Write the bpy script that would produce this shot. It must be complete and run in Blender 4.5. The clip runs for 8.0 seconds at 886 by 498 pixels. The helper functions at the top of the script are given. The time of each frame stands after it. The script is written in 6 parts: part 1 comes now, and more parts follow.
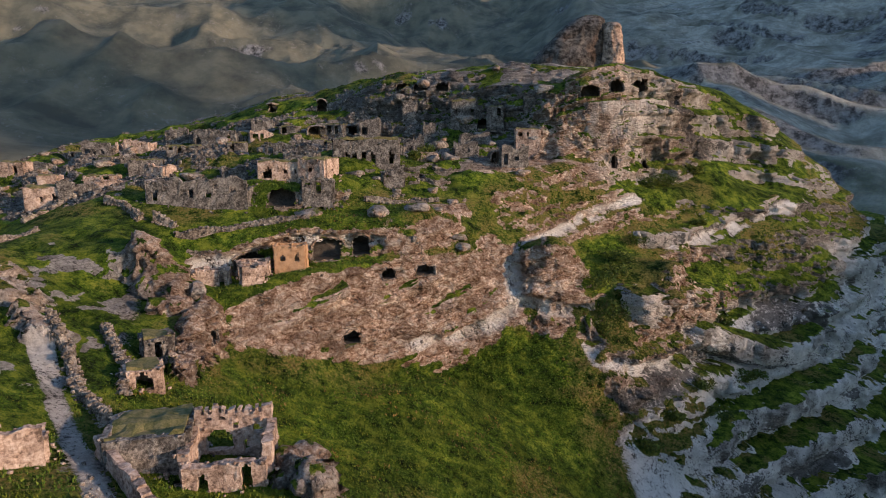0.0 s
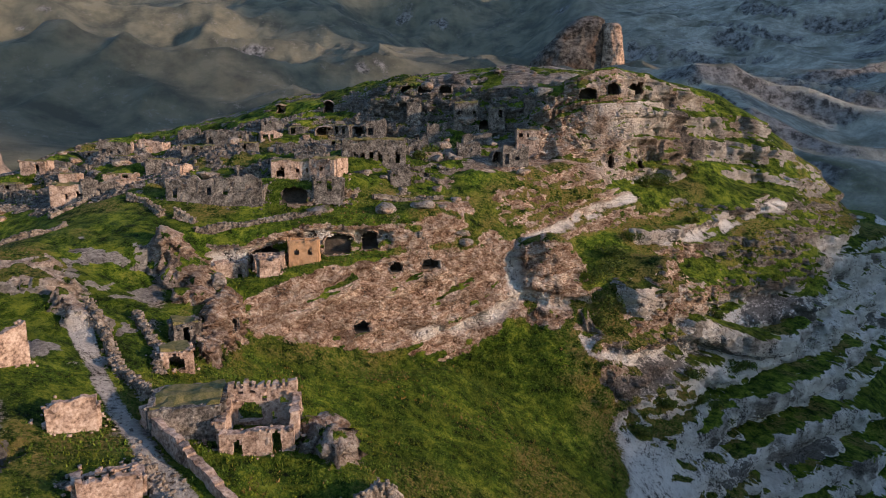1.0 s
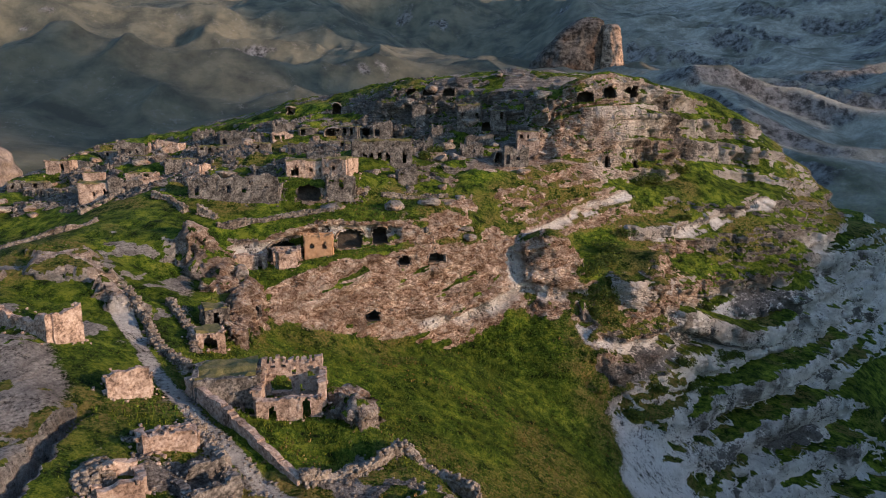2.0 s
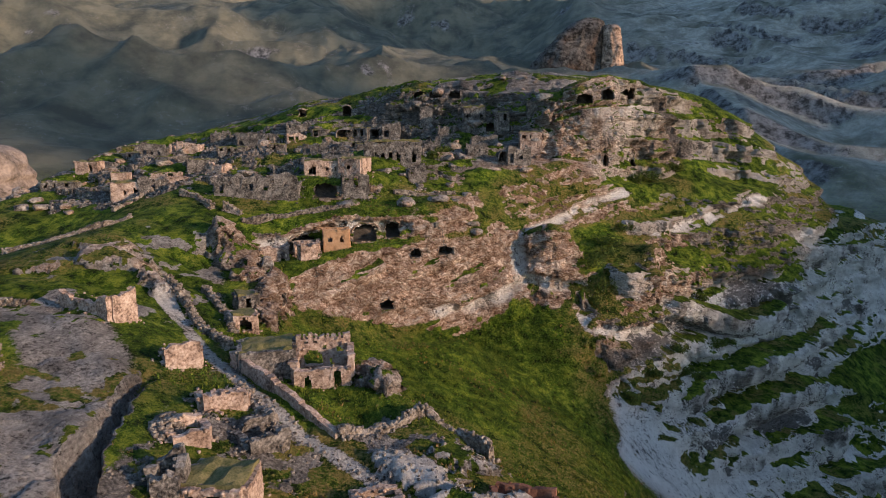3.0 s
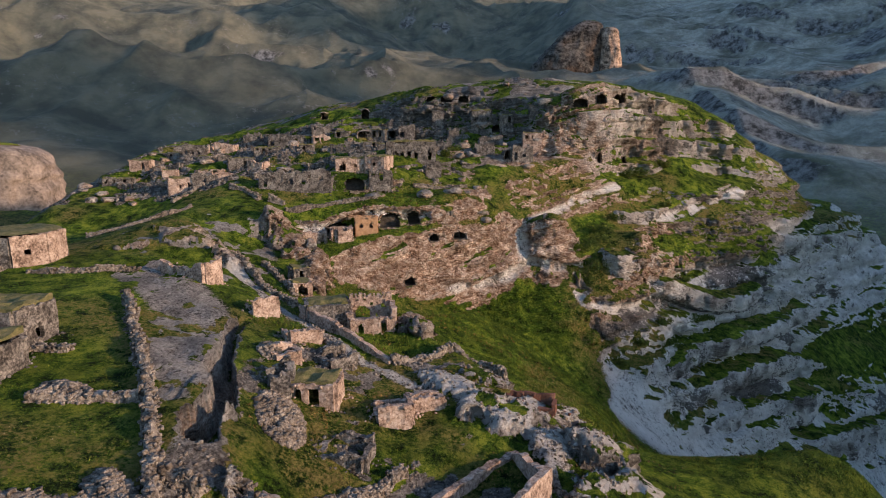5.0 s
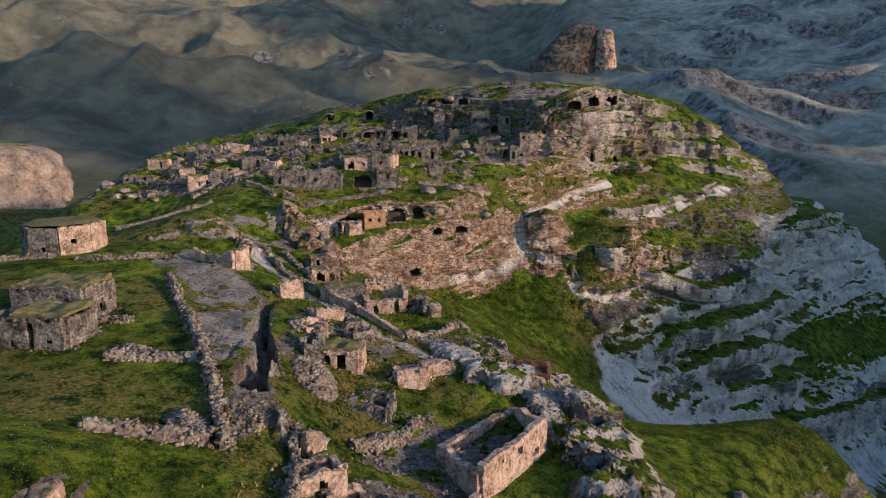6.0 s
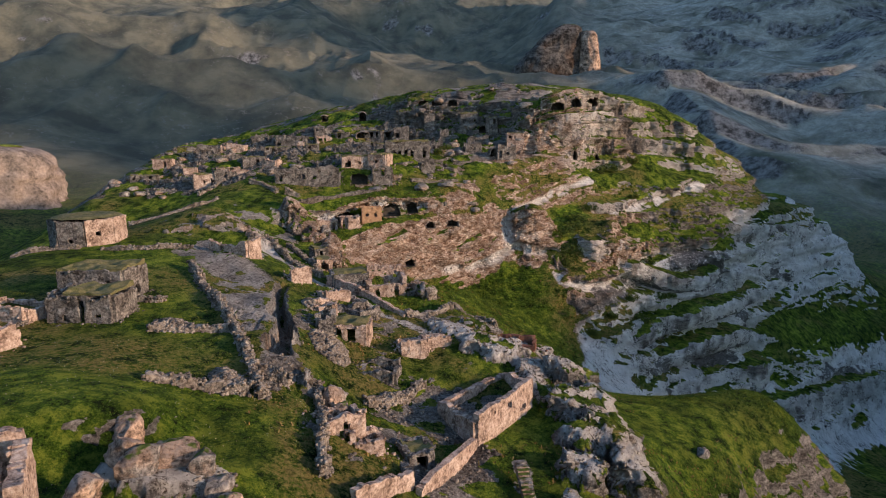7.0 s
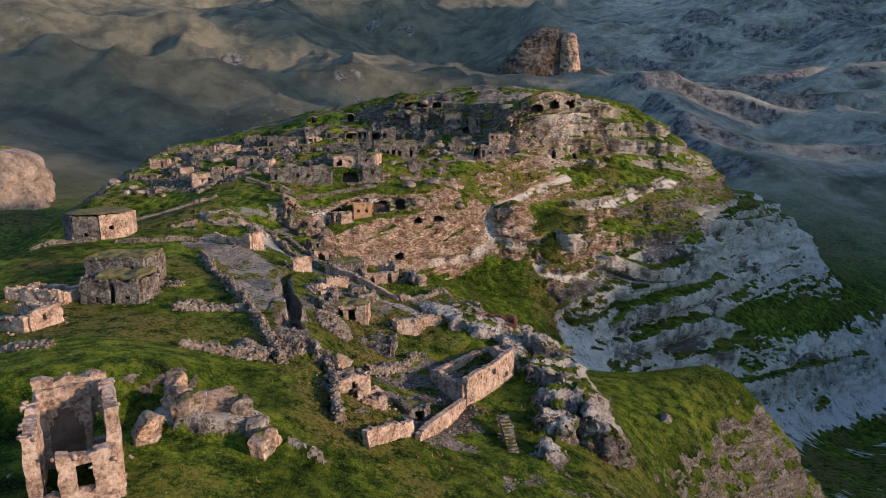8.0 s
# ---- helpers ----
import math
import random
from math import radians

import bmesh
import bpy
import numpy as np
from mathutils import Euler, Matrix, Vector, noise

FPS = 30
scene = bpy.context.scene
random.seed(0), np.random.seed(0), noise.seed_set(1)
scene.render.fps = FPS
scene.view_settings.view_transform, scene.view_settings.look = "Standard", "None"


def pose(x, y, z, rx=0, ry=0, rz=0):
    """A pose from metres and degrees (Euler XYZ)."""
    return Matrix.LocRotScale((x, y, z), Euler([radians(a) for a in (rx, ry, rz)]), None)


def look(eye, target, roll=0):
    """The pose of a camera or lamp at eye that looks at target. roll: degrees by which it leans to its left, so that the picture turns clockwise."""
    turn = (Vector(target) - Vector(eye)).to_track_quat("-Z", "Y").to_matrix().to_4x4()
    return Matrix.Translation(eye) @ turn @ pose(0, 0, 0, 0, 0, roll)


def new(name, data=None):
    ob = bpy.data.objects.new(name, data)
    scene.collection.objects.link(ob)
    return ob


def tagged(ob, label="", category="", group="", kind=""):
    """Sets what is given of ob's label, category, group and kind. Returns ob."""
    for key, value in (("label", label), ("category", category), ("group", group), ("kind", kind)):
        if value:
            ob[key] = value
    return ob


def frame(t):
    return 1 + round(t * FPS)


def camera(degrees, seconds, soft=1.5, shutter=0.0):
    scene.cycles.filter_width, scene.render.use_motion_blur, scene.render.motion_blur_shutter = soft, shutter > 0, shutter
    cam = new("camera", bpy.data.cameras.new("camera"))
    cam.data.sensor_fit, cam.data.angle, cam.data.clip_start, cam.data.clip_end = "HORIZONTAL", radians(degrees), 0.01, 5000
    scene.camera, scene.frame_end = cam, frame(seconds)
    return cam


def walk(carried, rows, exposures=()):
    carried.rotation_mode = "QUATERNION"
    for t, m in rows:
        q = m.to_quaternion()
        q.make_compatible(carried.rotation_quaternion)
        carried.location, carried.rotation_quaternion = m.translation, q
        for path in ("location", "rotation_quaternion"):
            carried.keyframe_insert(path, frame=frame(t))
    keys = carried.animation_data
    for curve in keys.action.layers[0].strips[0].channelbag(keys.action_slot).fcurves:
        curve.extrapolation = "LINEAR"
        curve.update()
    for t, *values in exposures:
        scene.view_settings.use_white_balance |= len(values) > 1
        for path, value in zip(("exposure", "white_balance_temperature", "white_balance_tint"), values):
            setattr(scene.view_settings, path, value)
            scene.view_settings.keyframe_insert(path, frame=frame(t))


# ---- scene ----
cam = camera(70.7, 8.0, soft=1.0)
PATH = [
    (0, (-0.123, -0.186, 25.934), (-0.12, 1.782, 25.576), -0.1),
    (0.5, (-0.517, -3.214, 26.06), (-0.513, -1.247, 25.701), 0.0),
    (1, (-0.986, -6.577, 26.207), (-0.983, -4.61, 25.848), 0.0),
    (1.5, (-1.516, -10.395, 26.353), (-1.511, -8.427, 25.994), 0.1),
    (3, (-3.73, -23.588, 26.695), (-3.731, -21.62, 26.336), -0.2),
    (3.5, (-4.627, -28.636, 26.668), (-4.63, -26.668, 26.31), -0.3),
    (4, (-5.52, -33.956, 26.67), (-5.524, -31.988, 26.313), -0.4),
    (4.5, (-6.387, -39.452, 26.699), (-6.39, -37.484, 26.342), -0.4),
    (5.8, (-8.707, -54.233, 26.653), (-8.704, -52.265, 26.298), -0.4),
    (6, (-9.067, -56.466, 26.648), (-9.057, -54.497, 26.293), -0.4),
    (6.5, (-9.896, -62.051, 26.594), (-9.865, -60.083, 26.24), -0.5),
    (7, (-10.685, -67.818, 26.501), (-10.634, -65.85, 26.147), -0.6),
    (7.5, (-11.458, -73.421, 26.492), (-11.381, -71.454, 26.139), -0.6),
    (8, (-12.288, -79.06, 26.47), (-12.182, -77.095, 26.117), -0.7),
]
walk(cam, [(t, look(eye, target, roll)) for t, eye, target, roll in PATH], [(0, 0.8), (8, 0.8)])

# ---- light and sky ----
from mathutils.bvhtree import BVHTree

SUN_AZ, SUN_EL = 112.0, 13.0     # degrees clockwise from +y, and above the horizon
world = bpy.data.worlds.new("sky")
scene.world = world
world.use_nodes = True
wn = world.node_tree.nodes
sky = wn.new("ShaderNodeTexSky")
sky.sky_type, sky.sun_disc = "NISHITA", False
sky.sun_elevation, sky.sun_rotation = radians(SUN_EL), radians(SUN_AZ)
sky.dust_density, sky.ozone_density = 0.8, 2.6
wn["Background"].inputs[1].default_value = 0.15
world.node_tree.links.new(sky.outputs[0], wn["Background"].inputs[0])
sun = new("sun", bpy.data.lights.new("sun", "SUN"))
sun.data.energy, sun.data.angle, sun.data.color = 2.95, radians(3.0), (1.0, 0.68, 0.475)
_a, _e = radians(SUN_AZ), radians(SUN_EL)
sun.matrix_world = look((200 * math.sin(_a), 200 * math.cos(_a), 200 * math.tan(_e)), (0, 0, 0))


# ---- noise on arrays ----
def value_noise(x, y, z, seed=0):
    """Smooth noise from -1 to 1 at arrays of places."""
    x, y, z = np.broadcast_arrays(np.asarray(x, np.float32), np.asarray(y, np.float32), np.asarray(z, np.float32))
    u32 = np.uint32
    cells, weights = [], []
    for a, prime in ((x, 374761393), (y, 668265263), (z, 2147483647)):
        f = np.floor(a)
        h = f.astype(np.int64).astype(u32) * u32(prime)
        w = a - f
        w = w * w * w * (w * (w * 6 - 15) + 10)
        cells.append((h, h + u32(prime)))
        weights.append((1 - w, w))
    salt = u32((seed * 1274126177) & 0xFFFFFFFF)
    out = 0
    for a in (0, 1):
        for b in (0, 1):
            hab = cells[0][a] + cells[1][b] + salt
            wab = weights[0][a] * weights[1][b]
            for c in (0, 1):
                n = hab + cells[2][c]
                n = (n ^ (n >> u32(13))) * u32(1274126177)
                n = (n ^ (n >> u32(16))) * u32(2246822519)
                out = out + wab * weights[2][c] * ((n ^ (n >> u32(15))) & u32(0xFFFFFF)).astype(np.float32)
    return np.asarray(out, float) * (2 / 16777215) - 1


def fbm(x, y, z=0.0, octaves=4, seed=0, ridged=False):
    total, amp, norm = 0, 1.0, 0
    for o in range(octaves):
        n = value_noise(np.asarray(x) * 2 ** o + 17.3 * o, np.asarray(y) * 2 ** o - 9.1 * o, np.asarray(z) * 2 ** o + 3.7 * o, seed + o)
        if ridged:
            n = 1 - 2 * np.abs(n)
        total, norm, amp = total + amp * n, norm + amp, amp * 0.5
    return total / norm


def smooth(a, b, x):
    t = np.clip((np.asarray(x, float) - a) / (b - a), 0, 1)
    return t * t * (3 - 2 * t)


def dense(line, step):
    """Points along a polyline, about step metres apart."""
    out = [np.array(line[0], float)]
    for p, q in zip(line, line[1:]):
        p, q = np.array(p, float), np.array(q, float)
        n = max(1, int(np.linalg.norm((q - p)[:2]) / step + 0.5))
        out += [p + (q - p) * i / n for i in range(1, n + 1)]
    return np.array(out)


def line_distance(x, y, line):
    """Distance in plan from arrays of places to a polyline."""
    best = np.full(np.shape(x), 1e9)
    for p, q in zip(line, line[1:]):
        dx, dy = q[0] - p[0], q[1] - p[1]
        t = np.clip(((x - p[0]) * dx + (y - p[1]) * dy) / (dx * dx + dy * dy), 0, 1)
        best = np.minimum(best, np.hypot(x - p[0] - t * dx, y - p[1] - t * dy))
    return best

# ---- materials ----
class Nodes:
    """A short way to write node trees."""

    def __init__(self, name):
        self.mat = bpy.data.materials.new(name)
        self.mat.use_nodes = True
        self.tree = self.mat.node_tree
        self.bsdf = self.tree.nodes["Principled BSDF"]
        self.coord = self.tree.nodes.new("ShaderNodeNewGeometry").outputs["Position"]

    def link(self, value, socket):
        if hasattr(value, "is_linked"):
            self.tree.links.new(value, socket)
        else:
            socket.default_value = value

    def attr(self, name):
        n = self.tree.nodes.new("ShaderNodeAttribute")
        n.attribute_name = name
        return n.outputs["Fac"]

    def scaled(self, sx, sy, sz, rot=(0, 0, 0)):
        n = self.tree.nodes.new("ShaderNodeMapping")
        n.inputs["Scale"].default_value = (sx, sy, sz)
        n.inputs["Rotation"].default_value = [radians(a) for a in rot]
        self.link(self.coord, n.inputs["Vector"])
        return n.outputs[0]

    def noise(self, scale, detail=4, rough=0.55, vec=None, distort=0.0):
        n = self.tree.nodes.new("ShaderNodeTexNoise")
        n.inputs["Scale"].default_value, n.inputs["Detail"].default_value = scale, detail
        n.inputs["Roughness"].default_value, n.inputs["Distortion"].default_value = rough, distort
        self.link(vec if vec else self.coord, n.inputs["Vector"])
        return n.outputs["Fac"]

    def cells(self, scale, vec=None, feature="F1"):
        n = self.tree.nodes.new("ShaderNodeTexVoronoi")
        n.feature = feature
        n.inputs["Scale"].default_value = scale
        self.link(vec if vec else self.coord, n.inputs["Vector"])
        return n.outputs["Distance"], (n.outputs["Color"] if feature == "F1" else None)

    def ramp(self, fac, *stops):
        n = self.tree.nodes.new("ShaderNodeValToRGB")
        el = n.color_ramp.elements
        while len(el) < len(stops):
            el.new(0.5)
        for e, (p, c) in zip(el, stops):
            e.position, e.color = p, (*c, 1) if len(c) == 3 else c
        self.link(fac, n.inputs[0])
        return n.outputs[0]

    def step(self, fac, lo, hi):
        n = self.tree.nodes.new("ShaderNodeMapRange")
        n.interpolation_type = "SMOOTHSTEP"
        n.inputs[1].default_value, n.inputs[2].default_value = lo, hi
        self.link(fac, n.inputs[0])
        return n.outputs[0]

    def math(self, op, a, b=0.0):
        n = self.tree.nodes.new("ShaderNodeMath")
        n.operation = op
        self.link(a, n.inputs[0]), self.link(b, n.inputs[1])
        return n.outputs[0]

    def mix(self, fac, a, b, blend="MIX"):
        n = self.tree.nodes.new("ShaderNodeMix")
        n.data_type, n.blend_type = "RGBA", blend
        self.link(fac, n.inputs[0])
        self.link(a if hasattr(a, "is_linked") else (*a, 1), n.inputs[6])
        self.link(b if hasattr(b, "is_linked") else (*b, 1), n.inputs[7])
        return n.outputs[2]

    def done(self, color, rough=0.9, bump=None, strength=0.5, dist=0.2, spec=0.2):
        self.link(color, self.bsdf.inputs["Base Color"])
        self.link(rough, self.bsdf.inputs["Roughness"])
        self.bsdf.inputs["Specular IOR Level"].default_value = spec
        if bump is not None:
            b = self.tree.nodes.new("ShaderNodeBump")
            b.inputs["Strength"].default_value, b.inputs["Distance"].default_value = strength, dist
            self.link(bump, b.inputs["Height"])
            self.tree.links.new(b.outputs[0], self.bsdf.inputs["Normal"])
        return self.mat


def ground_material():
    m = Nodes("hillside")
    big, mid, small = m.noise(0.09, 4), m.noise(0.45, 5, 0.6), m.noise(2.2, 6, 0.7)
    tuft = m.noise(6.0, 4, 0.75)
    speck = m.noise(2.7, 5, 0.8)
    # grass: fresh green with sunny, dark and dry patches
    blade = m.math("ADD", m.math("MULTIPLY", mid, 0.45), m.math("MULTIPLY", m.math("ADD", small, tuft), 0.275))
    grass = m.ramp(blade, (0.415, (0.007, 0.015, 0.003)), (0.49, (0.056, 0.114, 0.010)), (0.57, (0.21, 0.262, 0.034)))
    grass = m.mix(1.0, grass, m.ramp(big, (0.36, (0.55, 0.58, 0.55)), (0.64, (1.35, 1.30, 1.2))), "MULTIPLY")
    straw = m.ramp(small, (0.36, (0.075, 0.066, 0.020)), (0.62, (0.29, 0.235, 0.080)))
    grass = m.mix(m.math("MULTIPLY", m.attr("dry"), m.step(m.math("ADD", small, m.math("SUBTRACT", mid, 0.5)), 0.38, 0.6)), grass, straw)
    # limestone: grey, with brown crust on the main cliff and white where it is fresh
    strata = m.noise(1.0, 6, 0.68, m.scaled(0.16, 0.16, 1.5, (14, -22, 0)), 0.6)
    streak = m.noise(1.0, 5, 0.65, m.scaled(0.7, 0.7, 0.10))
    veins = m.noise(1.0, 5, 0.75, m.scaled(0.5, 0.5, 1.1, (12, -26, 0)), 1.4)
    chunk = m.noise(1.0, 8, 0.8, m.scaled(0.42, 0.42, 0.75, (10, -24, 0)), 0.9)
    crust = m.math("ADD", m.math("MULTIPLY", chunk, 0.62), m.math("MULTIPLY", m.math("ADD", small, speck), 0.19))
    grey = m.ramp(m.math("ADD", m.math("MULTIPLY", strata, 0.35), m.math("MULTIPLY", m.math("ADD", small, speck), 0.325)),
                  (0.41, (0.034, 0.031, 0.030)), (0.495, (0.178, 0.164, 0.152)), (0.60, (0.46, 0.435, 0.405)))
    brown = m.ramp(crust, (0.405, (0.040, 0.026, 0.019)), (0.445, (0.22, 0.135, 0.092)), (0.50, (0.42, 0.312, 0.243)), (0.575, (0.76, 0.68, 0.60)))
    pale = m.ramp(m.math("ADD", m.math("MULTIPLY", m.math("ADD", streak, m.noise(0.14, 5, 0.6)), 0.24), m.math("MULTIPLY", m.math("ADD", small, speck), 0.26)),
                  (0.425, (0.03, 0.029, 0.029)), (0.448, (0.34, 0.33, 0.315)), (0.47, (0.74, 0.725, 0.70)), (0.55, (0.90, 0.89, 0.87)))
    brown = m.mix(1.0, brown, m.ramp(m.noise(0.22, 4, 0.6, m.scaled(1, 1, 1.6, (0, -24, 0))), (0.36, (0.62, 0.60, 0.58)), (0.62, (1.22, 1.2, 1.18))), "MULTIPLY")
    blocks = m.scaled(0.4, 0.4, 0.95, (10, -24, 0))
    gap = m.cells(1.0, blocks, "DISTANCE_TO_EDGE")[0]
    brown = m.mix(1.0, brown, m.ramp(m.cells(1.0, blocks)[1], (0.1, (0.82, 0.81, 0.80)), (0.9, (1.18, 1.17, 1.16))), "MULTIPLY")
    brown = m.mix(m.math("MULTIPLY", m.math("MULTIPLY", m.step(gap, 0.07, 0.0), m.step(mid, 0.42, 0.58)), 0.5), brown, (0.06, 0.042, 0.032))
    rock = m.mix(m.attr("brown"), grey, brown)
    rock = m.mix(m.attr("white"), rock, pale)
    stain_shade = m.step(m.math("ADD", m.noise(0.16, 5, 0.65, m.scaled(1, 1, 0.45)), m.math("MULTIPLY", m.math("SUBTRACT", small, 0.5), 0.3)), 0.55, 0.62)
    chalk = m.ramp(m.math("ADD", m.math("MULTIPLY", streak, 0.4), m.math("MULTIPLY", m.math("ADD", small, mid), 0.3)), (0.38, (0.16, 0.155, 0.15)), (0.46, (0.60, 0.59, 0.575)), (0.58, (0.84, 0.83, 0.81)))
    rock = m.mix(m.math("MULTIPLY", m.attr("fresh"), m.step(m.math("ADD", mid, small), 0.86, 1.02)), rock, chalk)
    # dark rock: natural streaks, plus painted shade of overhangs and hollows
    dark_mark = m.step(m.math("ADD", m.attr("stain_shade"), m.math("MULTIPLY", m.math("SUBTRACT", m.math("ADD", streak, veins), 1.0), 2.6)), 0.42, 0.58)
    rock = m.mix(m.math("MULTIPLY", dark_mark, 0.85), rock, m.ramp(small, (0.40, (0.022, 0.022, 0.023)), (0.62, (0.16, 0.155, 0.15))))
    rock = m.mix(m.math("MULTIPLY", stain_shade, m.math("SUBTRACT", 0.5, m.math("MULTIPLY", m.attr("white"), 0.3))), rock, m.mix(1.0, rock, (0.30, 0.28, 0.27), "MULTIPLY"))
    # far hills: thin grey-green turf and pale ledges, with haze put into their colours
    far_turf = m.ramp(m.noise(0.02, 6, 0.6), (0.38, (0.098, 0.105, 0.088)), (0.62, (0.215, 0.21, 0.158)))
    far_turf = m.mix(m.math("MULTIPLY", m.math("MULTIPLY", m.attr("stony_haze"), m.step(m.noise(0.012, 5, 0.65), 0.36, 0.56)), 0.95), far_turf, m.ramp(m.noise(0.035, 8, 0.8), (0.40, (0.28, 0.275, 0.235)), (0.52, (0.44, 0.43, 0.37)), (0.66, (0.66, 0.64, 0.56))))
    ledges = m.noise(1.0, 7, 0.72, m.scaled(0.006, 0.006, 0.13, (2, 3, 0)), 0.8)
    far_turf = m.mix(m.math("MULTIPLY", m.attr("stony_haze"), m.math("MULTIPLY", m.step(ledges, 0.54, 0.60), m.step(m.noise(0.03, 6, 0.75), 0.47, 0.56))), far_turf, m.ramp(m.noise(0.14, 5, 0.8), (0.4, (0.16, 0.155, 0.145)), (0.6, (0.52, 0.50, 0.46))))
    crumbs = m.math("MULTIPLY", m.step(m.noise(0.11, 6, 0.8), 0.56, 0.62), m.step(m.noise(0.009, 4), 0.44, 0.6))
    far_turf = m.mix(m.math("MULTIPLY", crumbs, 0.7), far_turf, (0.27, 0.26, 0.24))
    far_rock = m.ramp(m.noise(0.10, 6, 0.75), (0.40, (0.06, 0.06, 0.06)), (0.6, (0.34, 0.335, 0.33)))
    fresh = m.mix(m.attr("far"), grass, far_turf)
    rock = m.mix(m.attr("far"), rock, far_rock)
    ragged = m.math("ADD", m.math("MULTIPLY", m.math("SUBTRACT", small, 0.5), 1.1), m.math("MULTIPLY", m.math("SUBTRACT", tuft, 0.5), 0.9))
    mask = m.step(m.math("ADD", m.attr("bare"), ragged), 0.40, 0.60)
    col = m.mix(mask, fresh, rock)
    relief = m.math("ADD", m.math("ADD", m.math("MULTIPLY", veins, 0.7), m.math("MULTIPLY", m.attr("brown"), m.math("MULTIPLY", m.step(gap, 0.0, 0.2), 0.35))), m.math("ADD", m.math("MULTIPLY", small, 0.8), m.math("MULTIPLY", tuft, 0.45)))
    relief = m.math("ADD", relief, m.math("MULTIPLY", m.attr("far"), m.math("MULTIPLY", m.noise(0.035, 9, 0.72), 7.0)))
    return m.done(col, 0.93, relief, 1.0, 1.2, 0.1)


def stone_material(name, dark, mid, light, size=3.6, mortar=(0.16, 0.13, 0.10), turf=0.0, coursed=0.8):
    """Rubble masonry or rough limestone; turf grows on level tops where asked."""
    m = Nodes(name)
    small, mid_n, stain_shade = m.noise(3.0, 5, 0.65), m.noise(0.7, 4), m.noise(0.25, 4)
    dist, tint = m.cells(size, m.scaled(1.0, 1.0, 1.5))
    edge = m.cells(size, m.scaled(1.0, 1.0, 1.5), "DISTANCE_TO_EDGE")[0]
    grain = m.math("ADD", m.math("MULTIPLY", small, 0.6), m.math("MULTIPLY", mid_n, 0.4))
    col = m.ramp(grain, (0.39, dark), (0.49, mid), (0.61, light))
    tone = m.ramp(tint, (0.0, (0.70, 0.68, 0.66)), (1.0, (1.15, 1.10, 1.05)))
    col = m.mix(coursed, col, m.mix(1.0, col, tone, "MULTIPLY"))
    col = m.mix(m.math("MULTIPLY", m.step(edge, 0.05, 0.0), 0.16), col, mortar)
    col = m.mix(m.math("MULTIPLY", m.step(stain_shade, 0.52, 0.66), 0.6), col, m.mix(1.0, col, (0.45, 0.42, 0.40), "MULTIPLY"))
    if turf:
        n = m.tree.nodes.new("ShaderNodeSeparateXYZ")
        g = m.tree.nodes.new("ShaderNodeNewGeometry")
        m.link(g.outputs["Normal"], n.inputs[0])
        grow = m.step(m.math("ADD", n.outputs[2], m.math("MULTIPLY", m.math("SUBTRACT", mid_n, 0.5), 1.2)), 1.0 - 0.5 * turf, 1.12 - 0.5 * turf)
        green = m.ramp(small, (0.35, (0.035, 0.060, 0.012)), (0.65, (0.13, 0.16, 0.035)))
        col = m.mix(grow, col, green)
    relief = m.math("ADD", m.math("MULTIPLY", m.step(edge, 0.0, 0.16), 0.3 * coursed), m.math("MULTIPLY", small, 1.0))
    return m.done(col, 0.93, relief, 0.8, 0.16, 0.12)


def crag_material(rosy=0.6, k=1.0, tone=1.0):
    """Weathered limestone with level bedding, dark lichen and turf on its ledges."""
    m = Nodes("weathered limestone")
    small, mid_n = m.noise(2.2 * k, 6, 0.7), m.noise(0.45 * k, 5)
    bed = m.noise(1.0, 5, 0.65, m.scaled(0.3 * k, 0.3 * k, 0.9 * k, (8, 6, 0)), 1.0)
    col = m.ramp(m.math("ADD", m.math("MULTIPLY", bed, 0.4), m.math("MULTIPLY", small, 0.6)),
                 (0.40, (0.045, 0.041, 0.038)), (0.49, (0.185, 0.170, 0.156)), (0.60, (0.44, 0.41, 0.375)))
    col = m.mix(1.0, col, (tone, tone, tone), "MULTIPLY")
    rose = m.mix(1.0, col, (1.08, 0.84, 0.69), "MULTIPLY")
    col = m.mix(m.step(mid_n, 0.62 - 0.3 * rosy, 0.8 - 0.3 * rosy), col, rose)
    n = m.tree.nodes.new("ShaderNodeSeparateXYZ")
    g = m.tree.nodes.new("ShaderNodeNewGeometry")
    m.link(g.outputs["Normal"], n.inputs[0])
    lichen = m.math("MULTIPLY", m.step(n.outputs[2], 0.2, 0.8), m.step(small, 0.45, 0.6))
    col = m.mix(m.math("MULTIPLY", lichen, 0.6), col, (0.14, 0.13, 0.125))
    grow = m.step(m.math("ADD", n.outputs[2], m.math("MULTIPLY", m.math("SUBTRACT", mid_n, 0.5), 1.6)), 0.95, 1.1)
    green = m.ramp(small, (0.35, (0.035, 0.060, 0.012)), (0.65, (0.13, 0.16, 0.035)))
    col = m.mix(grow, col, green)
    return m.done(col, 0.94, m.math("ADD", small, m.math("MULTIPLY", bed, 0.8)), 0.9, 0.35, 0.1)


def plain_material(name, a, b, scale=1.2):
    m = Nodes(name)
    n = m.math("ADD", m.math("MULTIPLY", m.noise(scale, 5, 0.65), 0.6), m.math("MULTIPLY", m.noise(scale * 6, 4), 0.4))
    return m.done(m.ramp(n, (0.35, a), (0.65, b)), 0.92, n, 0.7, 0.12, 0.12)


